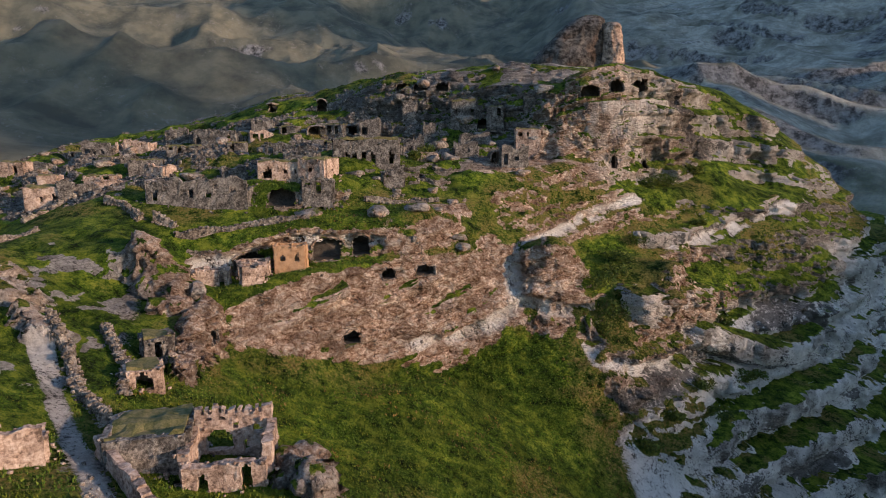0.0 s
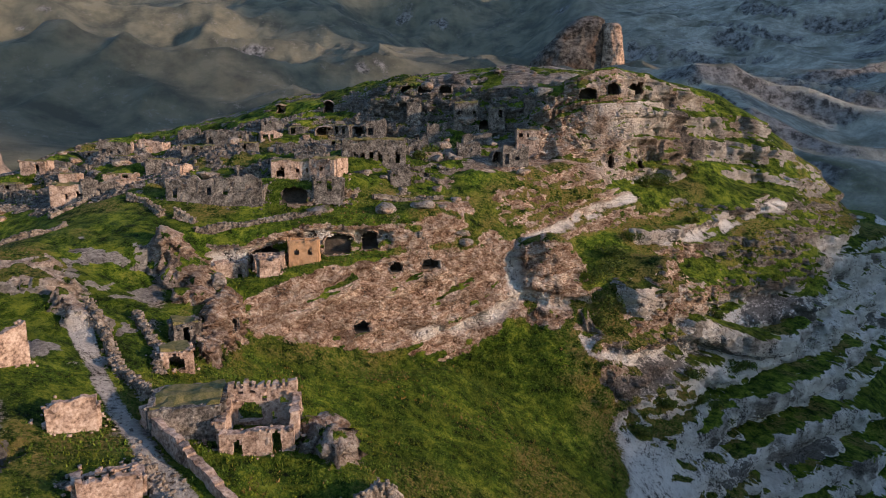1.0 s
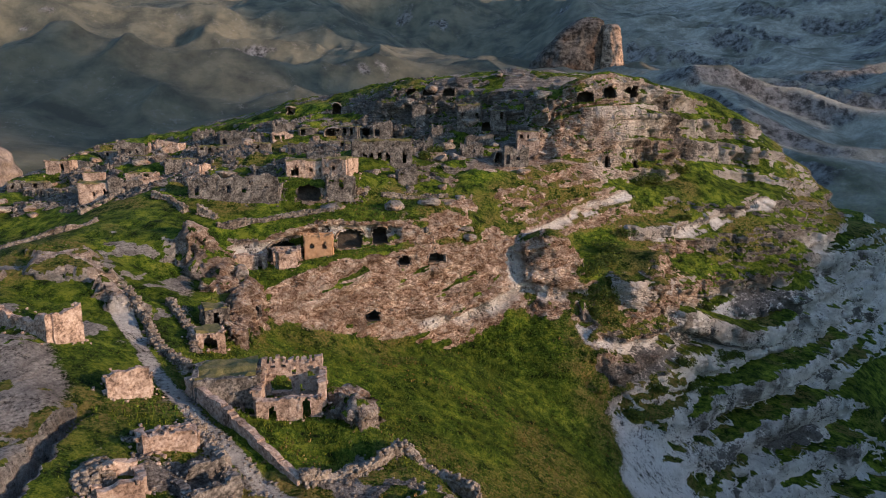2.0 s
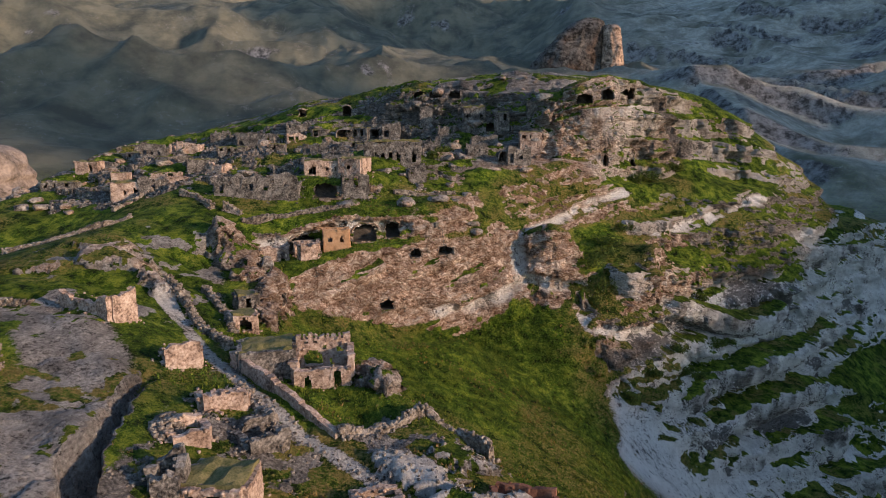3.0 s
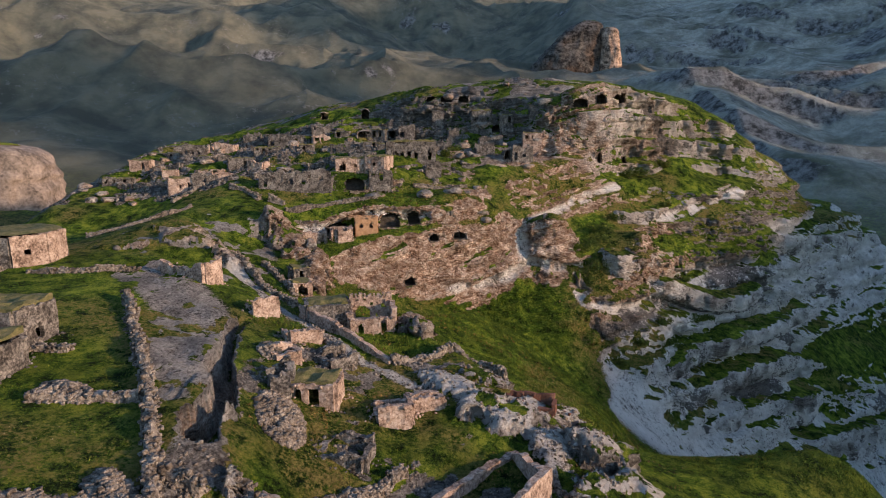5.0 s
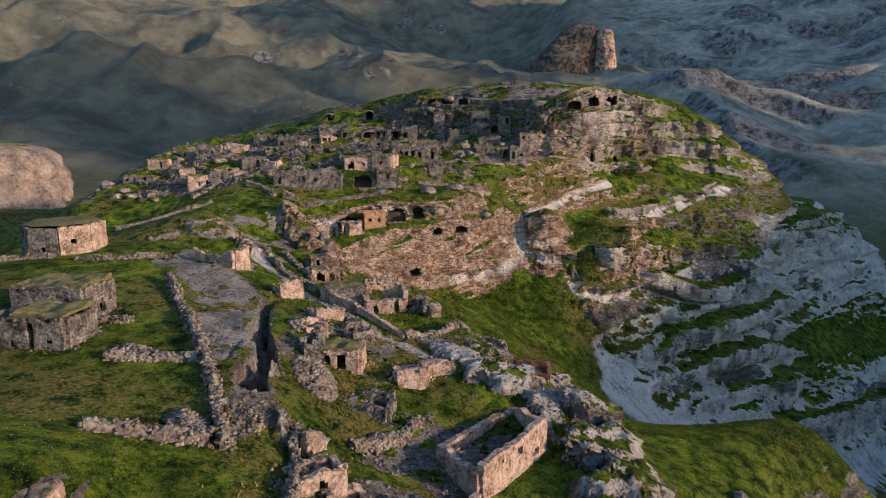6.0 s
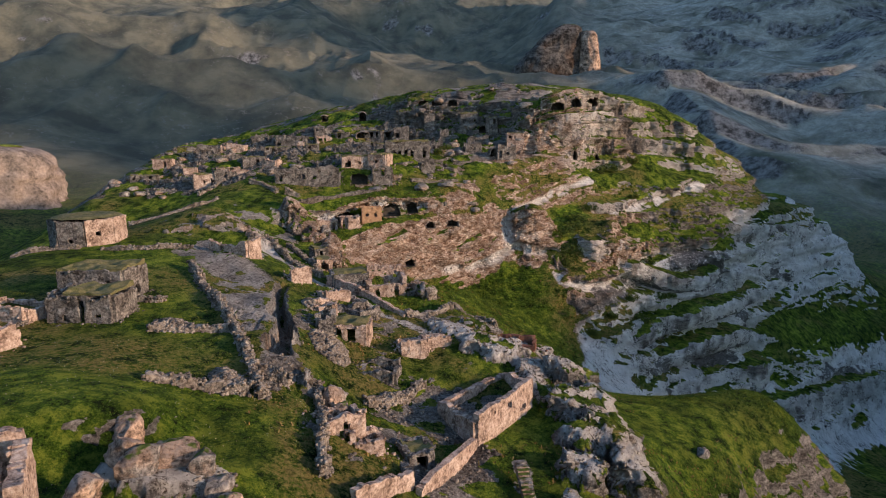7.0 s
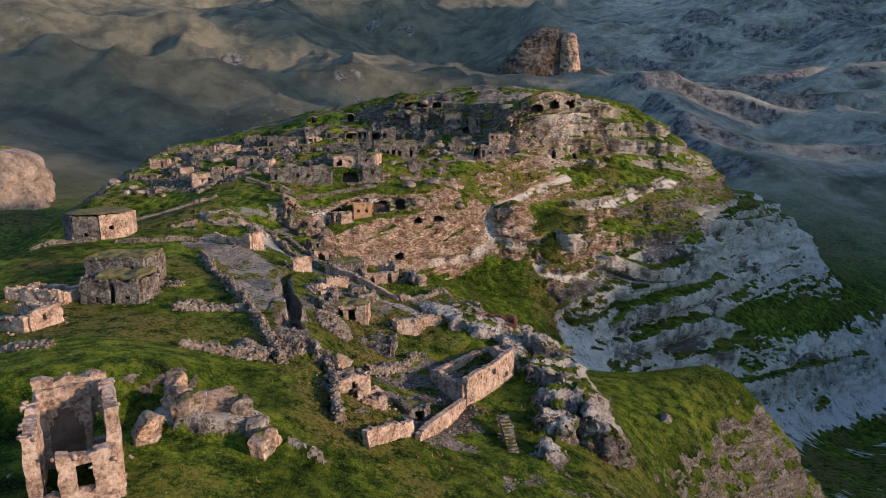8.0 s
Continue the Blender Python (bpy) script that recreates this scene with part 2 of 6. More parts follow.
GROUND_MAT = ground_material()
GREY_STONE = stone_material("grey rubble masonry", (0.036, 0.034, 0.033), (0.132, 0.124, 0.117), (0.33, 0.315, 0.295))
ROSE_STONE = stone_material("rosy plastered masonry", (0.13, 0.092, 0.074), (0.37, 0.275, 0.222), (0.58, 0.475, 0.405), 4.2, coursed=0.35)
LOOSE_STONE = stone_material("loose field stone", (0.07, 0.062, 0.055), (0.21, 0.185, 0.16), (0.40, 0.365, 0.32), 3.4)
OCHRE_PLASTER = plain_material("ochre plaster", (0.34, 0.20, 0.11), (0.50, 0.32, 0.19), 0.8)
EARTH_ROOF = plain_material("trodden earth roof", (0.045, 0.060, 0.018), (0.22, 0.185, 0.095), 1.1)
TURF = plain_material("thin turf", (0.040, 0.066, 0.014), (0.15, 0.18, 0.045), 0.3)
DARK_PLASTER = plain_material("dark plaster", (0.10, 0.075, 0.062), (0.20, 0.155, 0.13), 0.9)
CHAMBER_ROCK = plain_material("dark chamber rock", (0.030, 0.027, 0.025), (0.12, 0.105, 0.09), 0.7)
CRAG = crag_material()
BROWN_CRAG = crag_material(1.5, 1.0, 1.35)
PALE_CRAG = crag_material(0.9, 1.0, 1.4)
# far tower brightened, its shoulder darkened: sun and shade put into the colour
FAR_CRAG = crag_material(2.2, 0.10, 1.25)
SHADED_CRAG = crag_material(0.5, 0.08, 0.36)
BLUFF_CRAG = plain_material("pale bluff limestone", (0.075, 0.062, 0.052), (0.37, 0.305, 0.26), 0.10)


def leaf_material(name, dark, mid, light):
    """Blades and leaves: a tone of its own for each."""
    m = Nodes(name)
    g = m.tree.nodes.new("ShaderNodeNewGeometry")
    col = m.ramp(g.outputs["Random Per Island"], (0.0, dark), (0.55, mid), (1.0, light))
    col = m.mix(m.step(m.noise(0.25, 4), 0.4, 0.62), col, m.mix(1.0, col, (1.25, 0.95, 0.7), "MULTIPLY"))
    return m.done(col, 0.75, None, spec=0.2)


BLADES = leaf_material("grass blades", (0.024, 0.052, 0.007), (0.066, 0.132, 0.014), (0.165, 0.23, 0.034))
LEAVES = leaf_material("shrub leaves", (0.018, 0.038, 0.008), (0.055, 0.095, 0.016), (0.14, 0.17, 0.030))
STRAW = leaf_material("dry grass", (0.08, 0.062, 0.022), (0.19, 0.145, 0.055), (0.32, 0.26, 0.11))
FLOWERS = leaf_material("white petals", (0.55, 0.55, 0.50), (0.70, 0.70, 0.64), (0.82, 0.82, 0.76))

# ---- the lie of the land: break lines of the rock, each a short polyline of x, y, z ----
TERRACE = [
    [(-90, -70, 4), (-64, -30, 4), (-60, 0, 3), (-60, 12, 3), (-62, 26, 4.5), (-74, 48, 6), (-68, 72, 7), (-66, 88, 9.5)],
    [(-46, -70, 2), (-40, -34, 0.6), (-33, -8, 0), (-35, 0, 0.2), (-41, 13, 2), (-38, 24, 2.4), (-41, 38, 2.2), (-43, 52, 3), (-50, 66, 4.5), (-55, 78, 6.5), (-56, 86, 7)],
    [(-58, -24, 4.2), (-50, -22, 4), (-40.5, -18.5, 4), (-36.8, -15, 3), (-35, -10, 1.2)],
    [(-56, -29, 1.2), (-48, -26.5, 0.8), (-39, -21.5, 0.4), (-34.6, -16.5, -0.2)],
]
TERRACE += [
    [(-37.2, 43, 1.2), (-36.8, 33.5, 1.8), (-34.9, 24.7, 2.2), (-32.6, 16.5, 2.0), (-32, 10, 1.4), (-30.6, 5, 0.6)],
    [(-33.2, 40, 0.2), (-32, 31, 0.5), (-30.2, 22, 0.3), (-28.6, 13, -0.2), (-27, 6, -0.4)],
    [(-25.4, 36, -1.4), (-25, 28, -1.8), (-25.4, 18, -2.2)],
    [(-44, 65, 2.5), (-33, 50, -0.8), (-24, 42, -1.8), (-15, 33, -4.5), (-6, 28, -6)],
    [(-40, 44, 2.1), (-39.5, 34, 2.1), (-38, 24, 2.3), (-36, 14, 1.8)],
    [(-24, 24, -2.5), (-22, 12, -4), (-20, 4, -6), (-22, -5, -3.3), (-27, -19, -1), (-30, -40, -1)],
]
TERRACE += [
    [(-14, 20, -5.5), (-12, 8, -8.5), (-10, 0, -9.5), (-14, -11, -7), (-20, -24, -4.5), (-20, -50, -5)],
    [(-2, 24, -6.5), (2, 14, -9.5), (-1, 4, -10.5), (-3, -8, -11), (-6, -24, -9)],
    [(-30, 76, -4.5), (-27, 66, -4.5), (-16, 56, -4.5), (-8, 49, -5.5), (1, 37, -7), (11, 29, -11.5), (14, 20, -12), (13, 8, -13.5), (11, -6, -14.5), (8, -30, -13)],
]
BOWL = [
    [(-28, 78, -6), (-20, 68, -9.5), (-10, 58, -11), (-3, 48, -12.5), (6, 40, -15), (14, 34, -18)],
    [(-33, 79, -4), (-29.5, 86.5, -5), (-24.4, 92.5, -5.6), (-16, 101.2, -8.6), (-4, 108.6, -11.8), (1, 112, -13.2), (10, 117, -10.5), (16, 120, -9), (27, 118, -11.5)],
    [(2, 105, -16.5), (-10, 88, -13), (-14, 78, -13.5)],
    [(16, 98, -24.8), (10, 84, -23), (6, 70, -21), (8, 58, -21)],
    [(34, 106, -32), (28, 88, -33), (24, 70, -31), (20, 52, -25)],
]
SPUR = [
    [(16, 34, -18), (18.5, 18, -16.5), (20, 6, -20), (20, -12, -22), (22, -40, -24)],
    [(18, 46, -21.5), (34, 54, -28.5), (48, 58, -33), (56, 53, -29.5), (62, 48, -31.5), (68, 43, -37)],
    [(36, 18, -29.5), (44, 28, -30.5), (52, 34, -31), (62, 38, -34)],
    [(39, 10, -44), (49, 20, -48), (60, 28, -48), (72, 34, -52)],
    [(30, 66, -42), (46, 70, -47), (62, 66, -50), (76, 54, -54)],
]
RAVINE = [
    [(38, 66, -44), (46, 90, -46), (58, 104, -53), (68, 112, -56), (80, 122, -58), (96, 124, -66), (122, 140, -74), (148, 157, -82), (172, 174, -86), (212, 196, -90), (260, 214, -92)],
    [(122, 148, -57.5), (145, 164, -61), (175, 186, -64), (215, 210, -67), (260, 238, -69)],
    [(60, 56, -56), (90, 60, -70), (130, 90, -82), (200, 140, -94)],
    [(90, 20, -66), (140, 30, -78), (80, -30, -60)],
]
MAIN_CLIFF = [
    [(-35, 90, 1.6), (-28.4, 94.6, 2.6), (-22, 99.4, 2.7), (-17, 103.8, 2.6), (-9, 108, 2.2), (-4, 110.6, 2), (3, 115, 1.5), (9, 119.4, -1), (14, 123, -4)],
    [(-39, 99, 2.2), (-34, 102.6, 3.4), (-28, 105, 3.8), (-24, 106.6, 4.4), (-17, 109.2, 4.6), (-11.5, 109.4, 4.2)],
    [(-41.5, 101.5, 5.6), (-35.7, 103.8, 7.2), (-29.6, 106.7, 9.2), (-23.8, 108.3, 10.2), (-16.5, 110.8, 9.6), (-12, 111, 8.4)],
    [(-42.8, 106, 9.8), (-24.8, 111.4, 11.4), (-14, 115, 11)],
    [(-44, 112.5, 12.5), (-30, 115, 12), (-14, 120, 12.3), (2, 129.5, 12.8), (18, 140, 15.5), (30, 147, 18), (39, 152, 20)],
]
MAIN_CLIFF += [
    [(12, 124, 2), (20, 132, 4.5), (30, 141, 7.5), (38, 145, 9), (46, 149, 11)],
    [(-44, 91.5, 8.2), (-50, 92, 8.6), (-58, 94, 9.5)],
    [(-41, 90, 2.5), (-48, 89.5, 4)],
    [(-38, 93.5, 3), (-37, 86, 1.5), (-33, 80, -1.5)],
]
BUTTRESS = [
    [(17, 124, 3), (22, 123, 4.5), (27, 125, 3)],
    [(16, 121, -6.5), (21, 118.5, -8), (28, 121, -9)],
    [(30, 132, -2), (36, 128, -3), (48, 123, -5), (56, 128, -6)],
    [(29, 120, -13), (31, 113.5, -15), (37, 114.5, -17), (44, 117.5, -18), (52, 123, -18)],
    [(29.5, 111.5, -19), (38, 112, -22), (47, 116, -24), (57, 124, -25)],
    [(36, 141, 3.4), (46, 143, 3.4), (56, 147, 3), (70, 154, 5), (80, 160, 8), (93, 168, 10)],
    [(46, 140, -0.5), (57, 143, -1.2), (72, 150.5, 0), (82, 156, 2.6), (94, 163, 4)],
]
BUTTRESS += [
    [(62, 138, -9), (74, 146, -9), (82, 150, -8.5), (97, 157, -7.8), (104, 162, -6)],
    [(58, 134, -15), (72, 141, -17), (88, 146, -18), (104, 156, -15)],
    [(55, 121, -29), (68, 129, -28), (84, 138, -31), (106, 154, -35)],
    [(50, 111, -37), (62, 117, -44), (76, 126, -48), (92, 136, -50), (110, 150, -53)],
]
UPPER = [
    [(44, 150.5, 13), (54, 156, 13), (62, 160, 13.5), (74, 165, 15), (90, 178, 13)],
    [(33, 153.5, 21), (44, 156, 19), (56, 163, 18), (66, 168.5, 20), (80, 176, 20)],
    [(24, 160, 35), (35, 156.5, 37), (45, 159, 37.5), (57, 166.5, 38), (68, 178, 39.5), (79, 195, 40.5)],
    [(22, 170, 39), (38, 166, 39.5), (50, 170, 40), (62, 181, 41), (70, 192, 41.5)],
    [(92, 189, 33), (103, 203, 31.5), (103, 226, 33), (90, 240, 37)],
    [(113, 203, 22.5), (118, 212, 21)],
    [(120, 199, 16), (132, 216, 14), (136, 240, 10)],
]
UPPER += [
    [(131, 203, 6.6), (137, 206, 2.5), (148, 226, -4)],
    [(112, 172, -3), (125, 184, -10), (144, 200, -13), (163, 212, -13), (190, 236, -19)],
    [(117.5, 168.5, -34), (124, 170.5, -40), (141, 186, -41), (158, 200, -38), (174, 215, -32), (198, 234, -28)],
    [(120, 158, -48), (136, 172, -49), (165, 194, -53), (205, 220, -58), (250, 245, -62)],
    [(-20, 182, 37), (-8, 180, 38), (8, 176, 38), (20, 168, 37)],
    [(-34, 186, 32), (-12, 178, 31), (4, 172, 29), (18, 165, 28)],
    [(-14, 196, 43), (10, 192, 45), (40, 188, 45), (64, 200, 43)],
]
UPPER += [
    [(-24, 240, 42), (20, 240, 45), (60, 240, 43)],
    [(-26, 127, 18.4), (-18, 135, 19.8), (-6, 150, 22), (10, 156, 23), (26, 154, 21.5)],
    [(-40, 121, 17.4), (-30, 121.8, 17.8), (-21, 122.8, 17.8)],
    [(-38, 118, 15.4), (-30, 117.4, 15.6), (-20, 118.6, 15.6)],
    [(-46, 116, 14), (-62, 117, 15.5), (-77, 128, 15.5), (-87, 135, 14)],
    [(-40, 145, 21), (-60, 160, 22), (-90, 168, 21.5), (-98, 180, 20)],
    [(-57, 196, 34), (-75, 208, 31), (-90, 218, 29)],
    [(-60, 240, 38), (-95, 250, 30)],
]
UPPER += [
    [(-107, 195, 26.2), (-111, 172, 21.0), (-111, 150, 16.1), (-110, 130, 12.3), (-104, 108, 9.4)],
    [(-80, 104, 7), (-90, 102, 5)],
    [(-85, 86, 5), (-86, 68, 5), (-86, 52, 5.5), (-92, 36, 4)],
    [(-98, 74, 0), (-104, 56, -1), (-112, 40, -2)],
    [(-96, 160, 20), (-94, 170, 20.5)],
    [(-24, 50, -2.6), (-17, 47, -3.6), (-10, 42, -5)],
    [(-136, 110, -10), (-146, 160, -14), (-156, 220, -14), (-150, 280, -10)],
    [(-190, 120, -22), (-205, 220, -28), (-205, 300, -30)],
]


def far_land(x, y):
    """The hills round the rock: a valley, then slopes cut by gullies, up to the skyline."""
    d = np.hypot(x, np.maximum(y, -400) + 40)
    az = np.degrees(np.arctan2(x, np.maximum(y + 40, 1)))
    wx = x + 90 * fbm(x / 380, y / 380, 0, 3, 41)
    wy = y + 90 * fbm(x / 380, y / 380, 5, 3, 42)
    valley = -30 - 50 * smooth(-60, 120, x) * (1 - smooth(350, 900, d))
    front = smooth(-0.2, 0.35, (y + 40) / np.maximum(d, 1))
    rise = 0.215 * np.maximum(d - 350, 0) + 0.10 * np.maximum(d - 1150, 0)
    rise = np.minimum(rise, 650 + 60 * smooth(-5, -30, az) - 175 * smooth(23, 31, az)) * (0.45 + 0.55 * front)
    big = fbm(wx / 520, wy / 520, 0, 2, 11, True)
    gully = fbm(wx / 190, wy / 190, 2, 3, 12, True)
    lump = fbm(wx / 50, wy / 50, 4, 3, 13)
    amp = smooth(280, 950, d)
    near = smooth(240, 420, d)
    bench = rise / 21 + 1.5 * fbm(x / 260, y / 260, 0, 3, 14)
    step = np.floor(bench) + smooth(0.6, 0.92, bench - np.floor(bench)) - bench
    ledge = 21 * step * (0.35 + 0.65 * smooth(2, 20, az)) * smooth(-0.1, 0.35, fbm(x / 330, y / 330, 9, 3, 15) + 0.35 * smooth(2, 20, az)) * amp * (1 - smooth(1300, 1900, d))
    # unseen high ground added in the east to shade cliff foot and far slopes
    s, c = 0.927 * x - 0.375 * y, 0.375 * x + 0.927 * y
    shoulder = 134 * np.exp(-((s - 345) / 75) ** 2) * smooth(60, 90, c) * (1 - smooth(330, 420, c))
    # gaps in the crest let sun through to the far tower and hills
    crest = 980 + 110 * value_noise(c / 170, 0.5, 0.5, 17) - 870 * np.exp(-((c - 1015) / 75) ** 2) - 820 * np.exp(-((c - 790) / 45) ** 2) - 760 * np.exp(-((c - 600) / 26) ** 2)
    shade_range = smooth(38, 46, az) * np.exp(-((s - 1650) / 330) ** 2) * smooth(265, 400, c) * (1 - smooth(3600, 4200, c))
    body = valley + rise + amp * (80 * big - 30) + (5 + (36 - 22 * smooth(2, 20, az)) * amp) * near * gully + (1.5 + 2.0 * amp - 1.5 * amp * smooth(5, 20, az)) * near * lump + ledge * 1.3 + shoulder
    return body + np.maximum(crest - body, 0) * shade_range


LINES = TERRACE + BOWL + SPUR + RAVINE + MAIN_CLIFF + BUTTRESS + UPPER
ring = np.array([(x, y) for x in range(-300, 321, 40) for y in range(-140, 381, 40)
                 if max(-250 - x, x - 260, -100 - y, y - 300) > 0], float)
ring_z = far_land(ring[:, 0], ring[:, 1])
knots = np.vstack([dense(l, 2.3) for l in LINES] + [np.column_stack([ring, ring_z])])


def fit_surface(p):
    """Weights of the smooth surface through the break lines."""
    n = len(p)
    r = np.hypot(p[:, None, 0] - p[None, :, 0], p[:, None, 1] - p[None, :, 1])
    a = np.zeros((n + 3, n + 3))
    a[:n, :n] = -r - 0.03 * np.eye(n)
    a[:n, n:] = np.column_stack([np.ones(n), p[:, 0] / 100, p[:, 1] / 100])
    a[n:, :n] = a[:n, n:].T
    return np.linalg.solve(a, np.concatenate([p[:, 2], np.zeros(3)]))


WEIGHTS = fit_surface(knots)


def rock_land(x, y):
    x, y = np.asarray(x, float).ravel(), np.asarray(y, float).ravel()
    out = np.empty(len(x))
    kx, ky, w = (a.astype(np.float32) for a in (knots[:, 0], knots[:, 1], WEIGHTS[:-3]))
    for s in range(0, len(x), 4000):
        e = slice(s, s + 4000)
        r = x[e, None].astype(np.float32) - kx
        r *= r
        d = y[e, None].astype(np.float32) - ky
        d *= d
        r += d
        np.sqrt(r, out=r)
        out[e] = -(r @ w) + WEIGHTS[-3] + WEIGHTS[-2] * x[e] / 100 + WEIGHTS[-1] * y[e] / 100
    return out


def cliff_top_y(x):
    """How far back the upper edge of the main cliff lies."""
    return np.interp(x, [-130, -44, -30, -14, 2, 18, 30, 39, 60], [108, 112, 114, 120, 129, 140, 147, 152, 158])


def near_weight(x, y):
    out = np.maximum.reduce([-250 - x, x - 260, -100 - y, y - 300])
    return 1 - smooth(-10, 45, out)


EAST_WANDER = 0.55


def benches(x, y, z):
    """Rock that weathers into ledges: nearly level tops with steep fronts between them."""
    upper = smooth(2, 12, y - cliff_top_y(x)) * (1 - smooth(190, 205, y)) * (1 - smooth(20, 44, x)) * smooth(-125, -95, x)
    right = smooth(40, 54, x) * smooth(104, 118, y) * (1 - smooth(170, 215, x)) * (1 - smooth(112, 124, x) * (1 - smooth(-46, -41, z)))
    out = z
    for zone, tall, part, wander, seed in ((upper, 4.2, 0.75, 1.3, 51), (right * (1 - 0.8 * smooth(-12, 2, z)), 8.0, 0.8, EAST_WANDER, 54), (right * (1 - smooth(-14, -2, z)), 2.6, 0.35, 0.5, 57)):
        k = out / tall + wander * fbm(x / 26, y / 26, 0, 3, seed)
        f = np.floor(k)
        out = out + zone * part * tall * (f + smooth(0.5, 0.9, k - f) - k)
    return out


# bedrock that stands out of the turf: x, y, half length, half width, height, turn
SLOPE_ROCKS = [
    (9.0, 12.5, 4.5, 3.2, 3.2, 20), (12.4, 6.0, 4.2, 4.0, 4.6, 60), (8.0, 4.0, 3.2, 2.6, 3.2, 0), (13.0, -0.4, 3.6, 3.4, 4.4, 30), (6.4, -2.0, 2.2, 3.2, 2.8, 10),
    (13.0, 14.0, 3.2, 3.0, 3.4, 70), (11.0, 22.0, 4.2, 3.0, 3.4, 20), (9.8, 29.0, 4.4, 2.0, 2.4, -20), (15.2, 3.0, 2.4, 3.2, 3.0, 0), (4.2, -9.0, 1.6, 2.2, 1.6, 0),
]
SHELF_ROCKS = [
    (-1.5, 25.0, 5.6, 3.4, 1.7, -15), (4.4, 28.0, 4.6, 2.6, 1.6, 10), (-6.5, 31.0, 5.2, 2.2, 1.2, -25), (4.4, 20.5, 3.0, 3.4, 1.5, 0), (5.6, 14.5, 2.0, 5.6, 1.5, 15), (-2.0, 34.5, 3.6, 1.8, 1.1, 0),
    (-56, 75, 6.5, 3.2, 2.0, 15), (-47.5, 70.5, 4.4, 2.4, 2.2, -25), (-61, 81, 5.5, 2.8, 1.5, 20), (-66, 69, 4.6, 2.0, 1.2, 0),
]
TERRACE_ROCKS = [
    (-31.4, -21.6, 5.6, 2.4, 1.5, 8),
    (-22.6, -23.0, 2.6, 0.9, 1.1, -15), (-43, 91.5, 5.0, 3.4, 2.6, -10), (-38.4, 86, 2.4, 1.8, 1.8, 30), (-33.2, 80, 2.6, 9.0, 2.6, 12), (-29.0, 12.0, 1.0, 1.8, 1.6, 0), (-25.0, 2.5, 0.9, 2.0, 1.8, 10),
    (-12.8, 50.6, 2.6, 2.0, 3.6, 30), (-10.4, 47.8, 1.9, 1.6, 3.0, 60),
]
OUTCROPS = SLOPE_ROCKS + SHELF_ROCKS + TERRACE_ROCKS


def outcrop_height(x, y):
    out = np.zeros_like(x)
    for k, (cx, cy, a, b, h, turn) in enumerate(OUTCROPS):
        i = np.where((np.abs(x - cx) < 1.5 * max(a, b)) & (np.abs(y - cy) < 1.5 * max(a, b)))[0]
        c, s = math.cos(radians(turn)), math.sin(radians(turn))
        dx, dy = x[i] - cx, y[i] - cy
        r = np.hypot((dx * c + dy * s) / a, (dy * c - dx * s) / b)
        shelf = h < 2.3
        r = r + (0.3 if shelf else 0.42) * fbm(x[i] / 2.6, y[i] / 2.6, k, 3, 61)
        top = 0.85 + (0.15 if shelf else 0.35) * fbm(x[i] / 2.0, y[i] / 2.0, k + 5, 3, 62)
        rise = h * top * (1 - smooth(0.78, 1.0, r)) / 0.85 + 0.14 * value_noise(x[i] / 1.4, y[i] / 1.4, k, 63)
        bed = np.floor(rise) + smooth(0.45, 0.85, rise - np.floor(rise))
        out[i] = np.maximum(out[i], 0.85 * (0.25 * rise + 0.75 * bed) * (1 - smooth(0.9, 1.05, r)))
    return out



def fissure_depth(x, y):
    """The narrow cleft along the east edge of the bare rock slab."""
    x = x + 1.2 * value_noise(x / 9, y / 4.5, 2.5, 65) + 0.35 * value_noise(x / 3, y / 1.4, 4.5, 66)
    d = line_distance(x, y, [(-35.8, 42), (-35.2, 33.5), (-33.2, 24.7), (-31.1, 16.5), (-30.4, 11), (-29.2, 7.5)])
    wide = 0.8 + 0.75 * smooth(40, 12, y) + 0.3 * value_noise(x / 2.5, y / 2.5, 1.5, 64)
    return 4.4 * smooth(45, 30, y) * (1 - smooth(wide - 0.3, wide, d))


def land(x, y):
    """Height of the ground without its fine relief."""
    x, y = np.broadcast_arrays(np.asarray(x, float), np.asarray(y, float))
    shape = x.shape
    x, y = x.ravel(), y.ravel()
    z = far_land(x, y)
    w = near_weight(x, y)
    i = w > 0
    z[i] = z[i] * (1 - w[i]) + benches(x[i], y[i], rock_land(x[i], y[i])) * w[i] + outcrop_height(x[i], y[i])
    return z.reshape(shape)


def axis(lo, hi, step, end_lo, end_hi, growth):
    mid = list(np.arange(lo, hi + step / 2, step))
    up, s = [], step
    while (up[-1] if up else hi) < end_hi:
        s = step + growth * ((up[-1] if up else hi) - hi)
        up.append((up[-1] if up else hi) + s)
    dn = []
    while (dn[-1] if dn else lo) > end_lo:
        s = step + growth * (lo - (dn[-1] if dn else lo))
        dn.append((dn[-1] if dn else lo) - s)
    return np.array(dn[::-1] + mid + up)


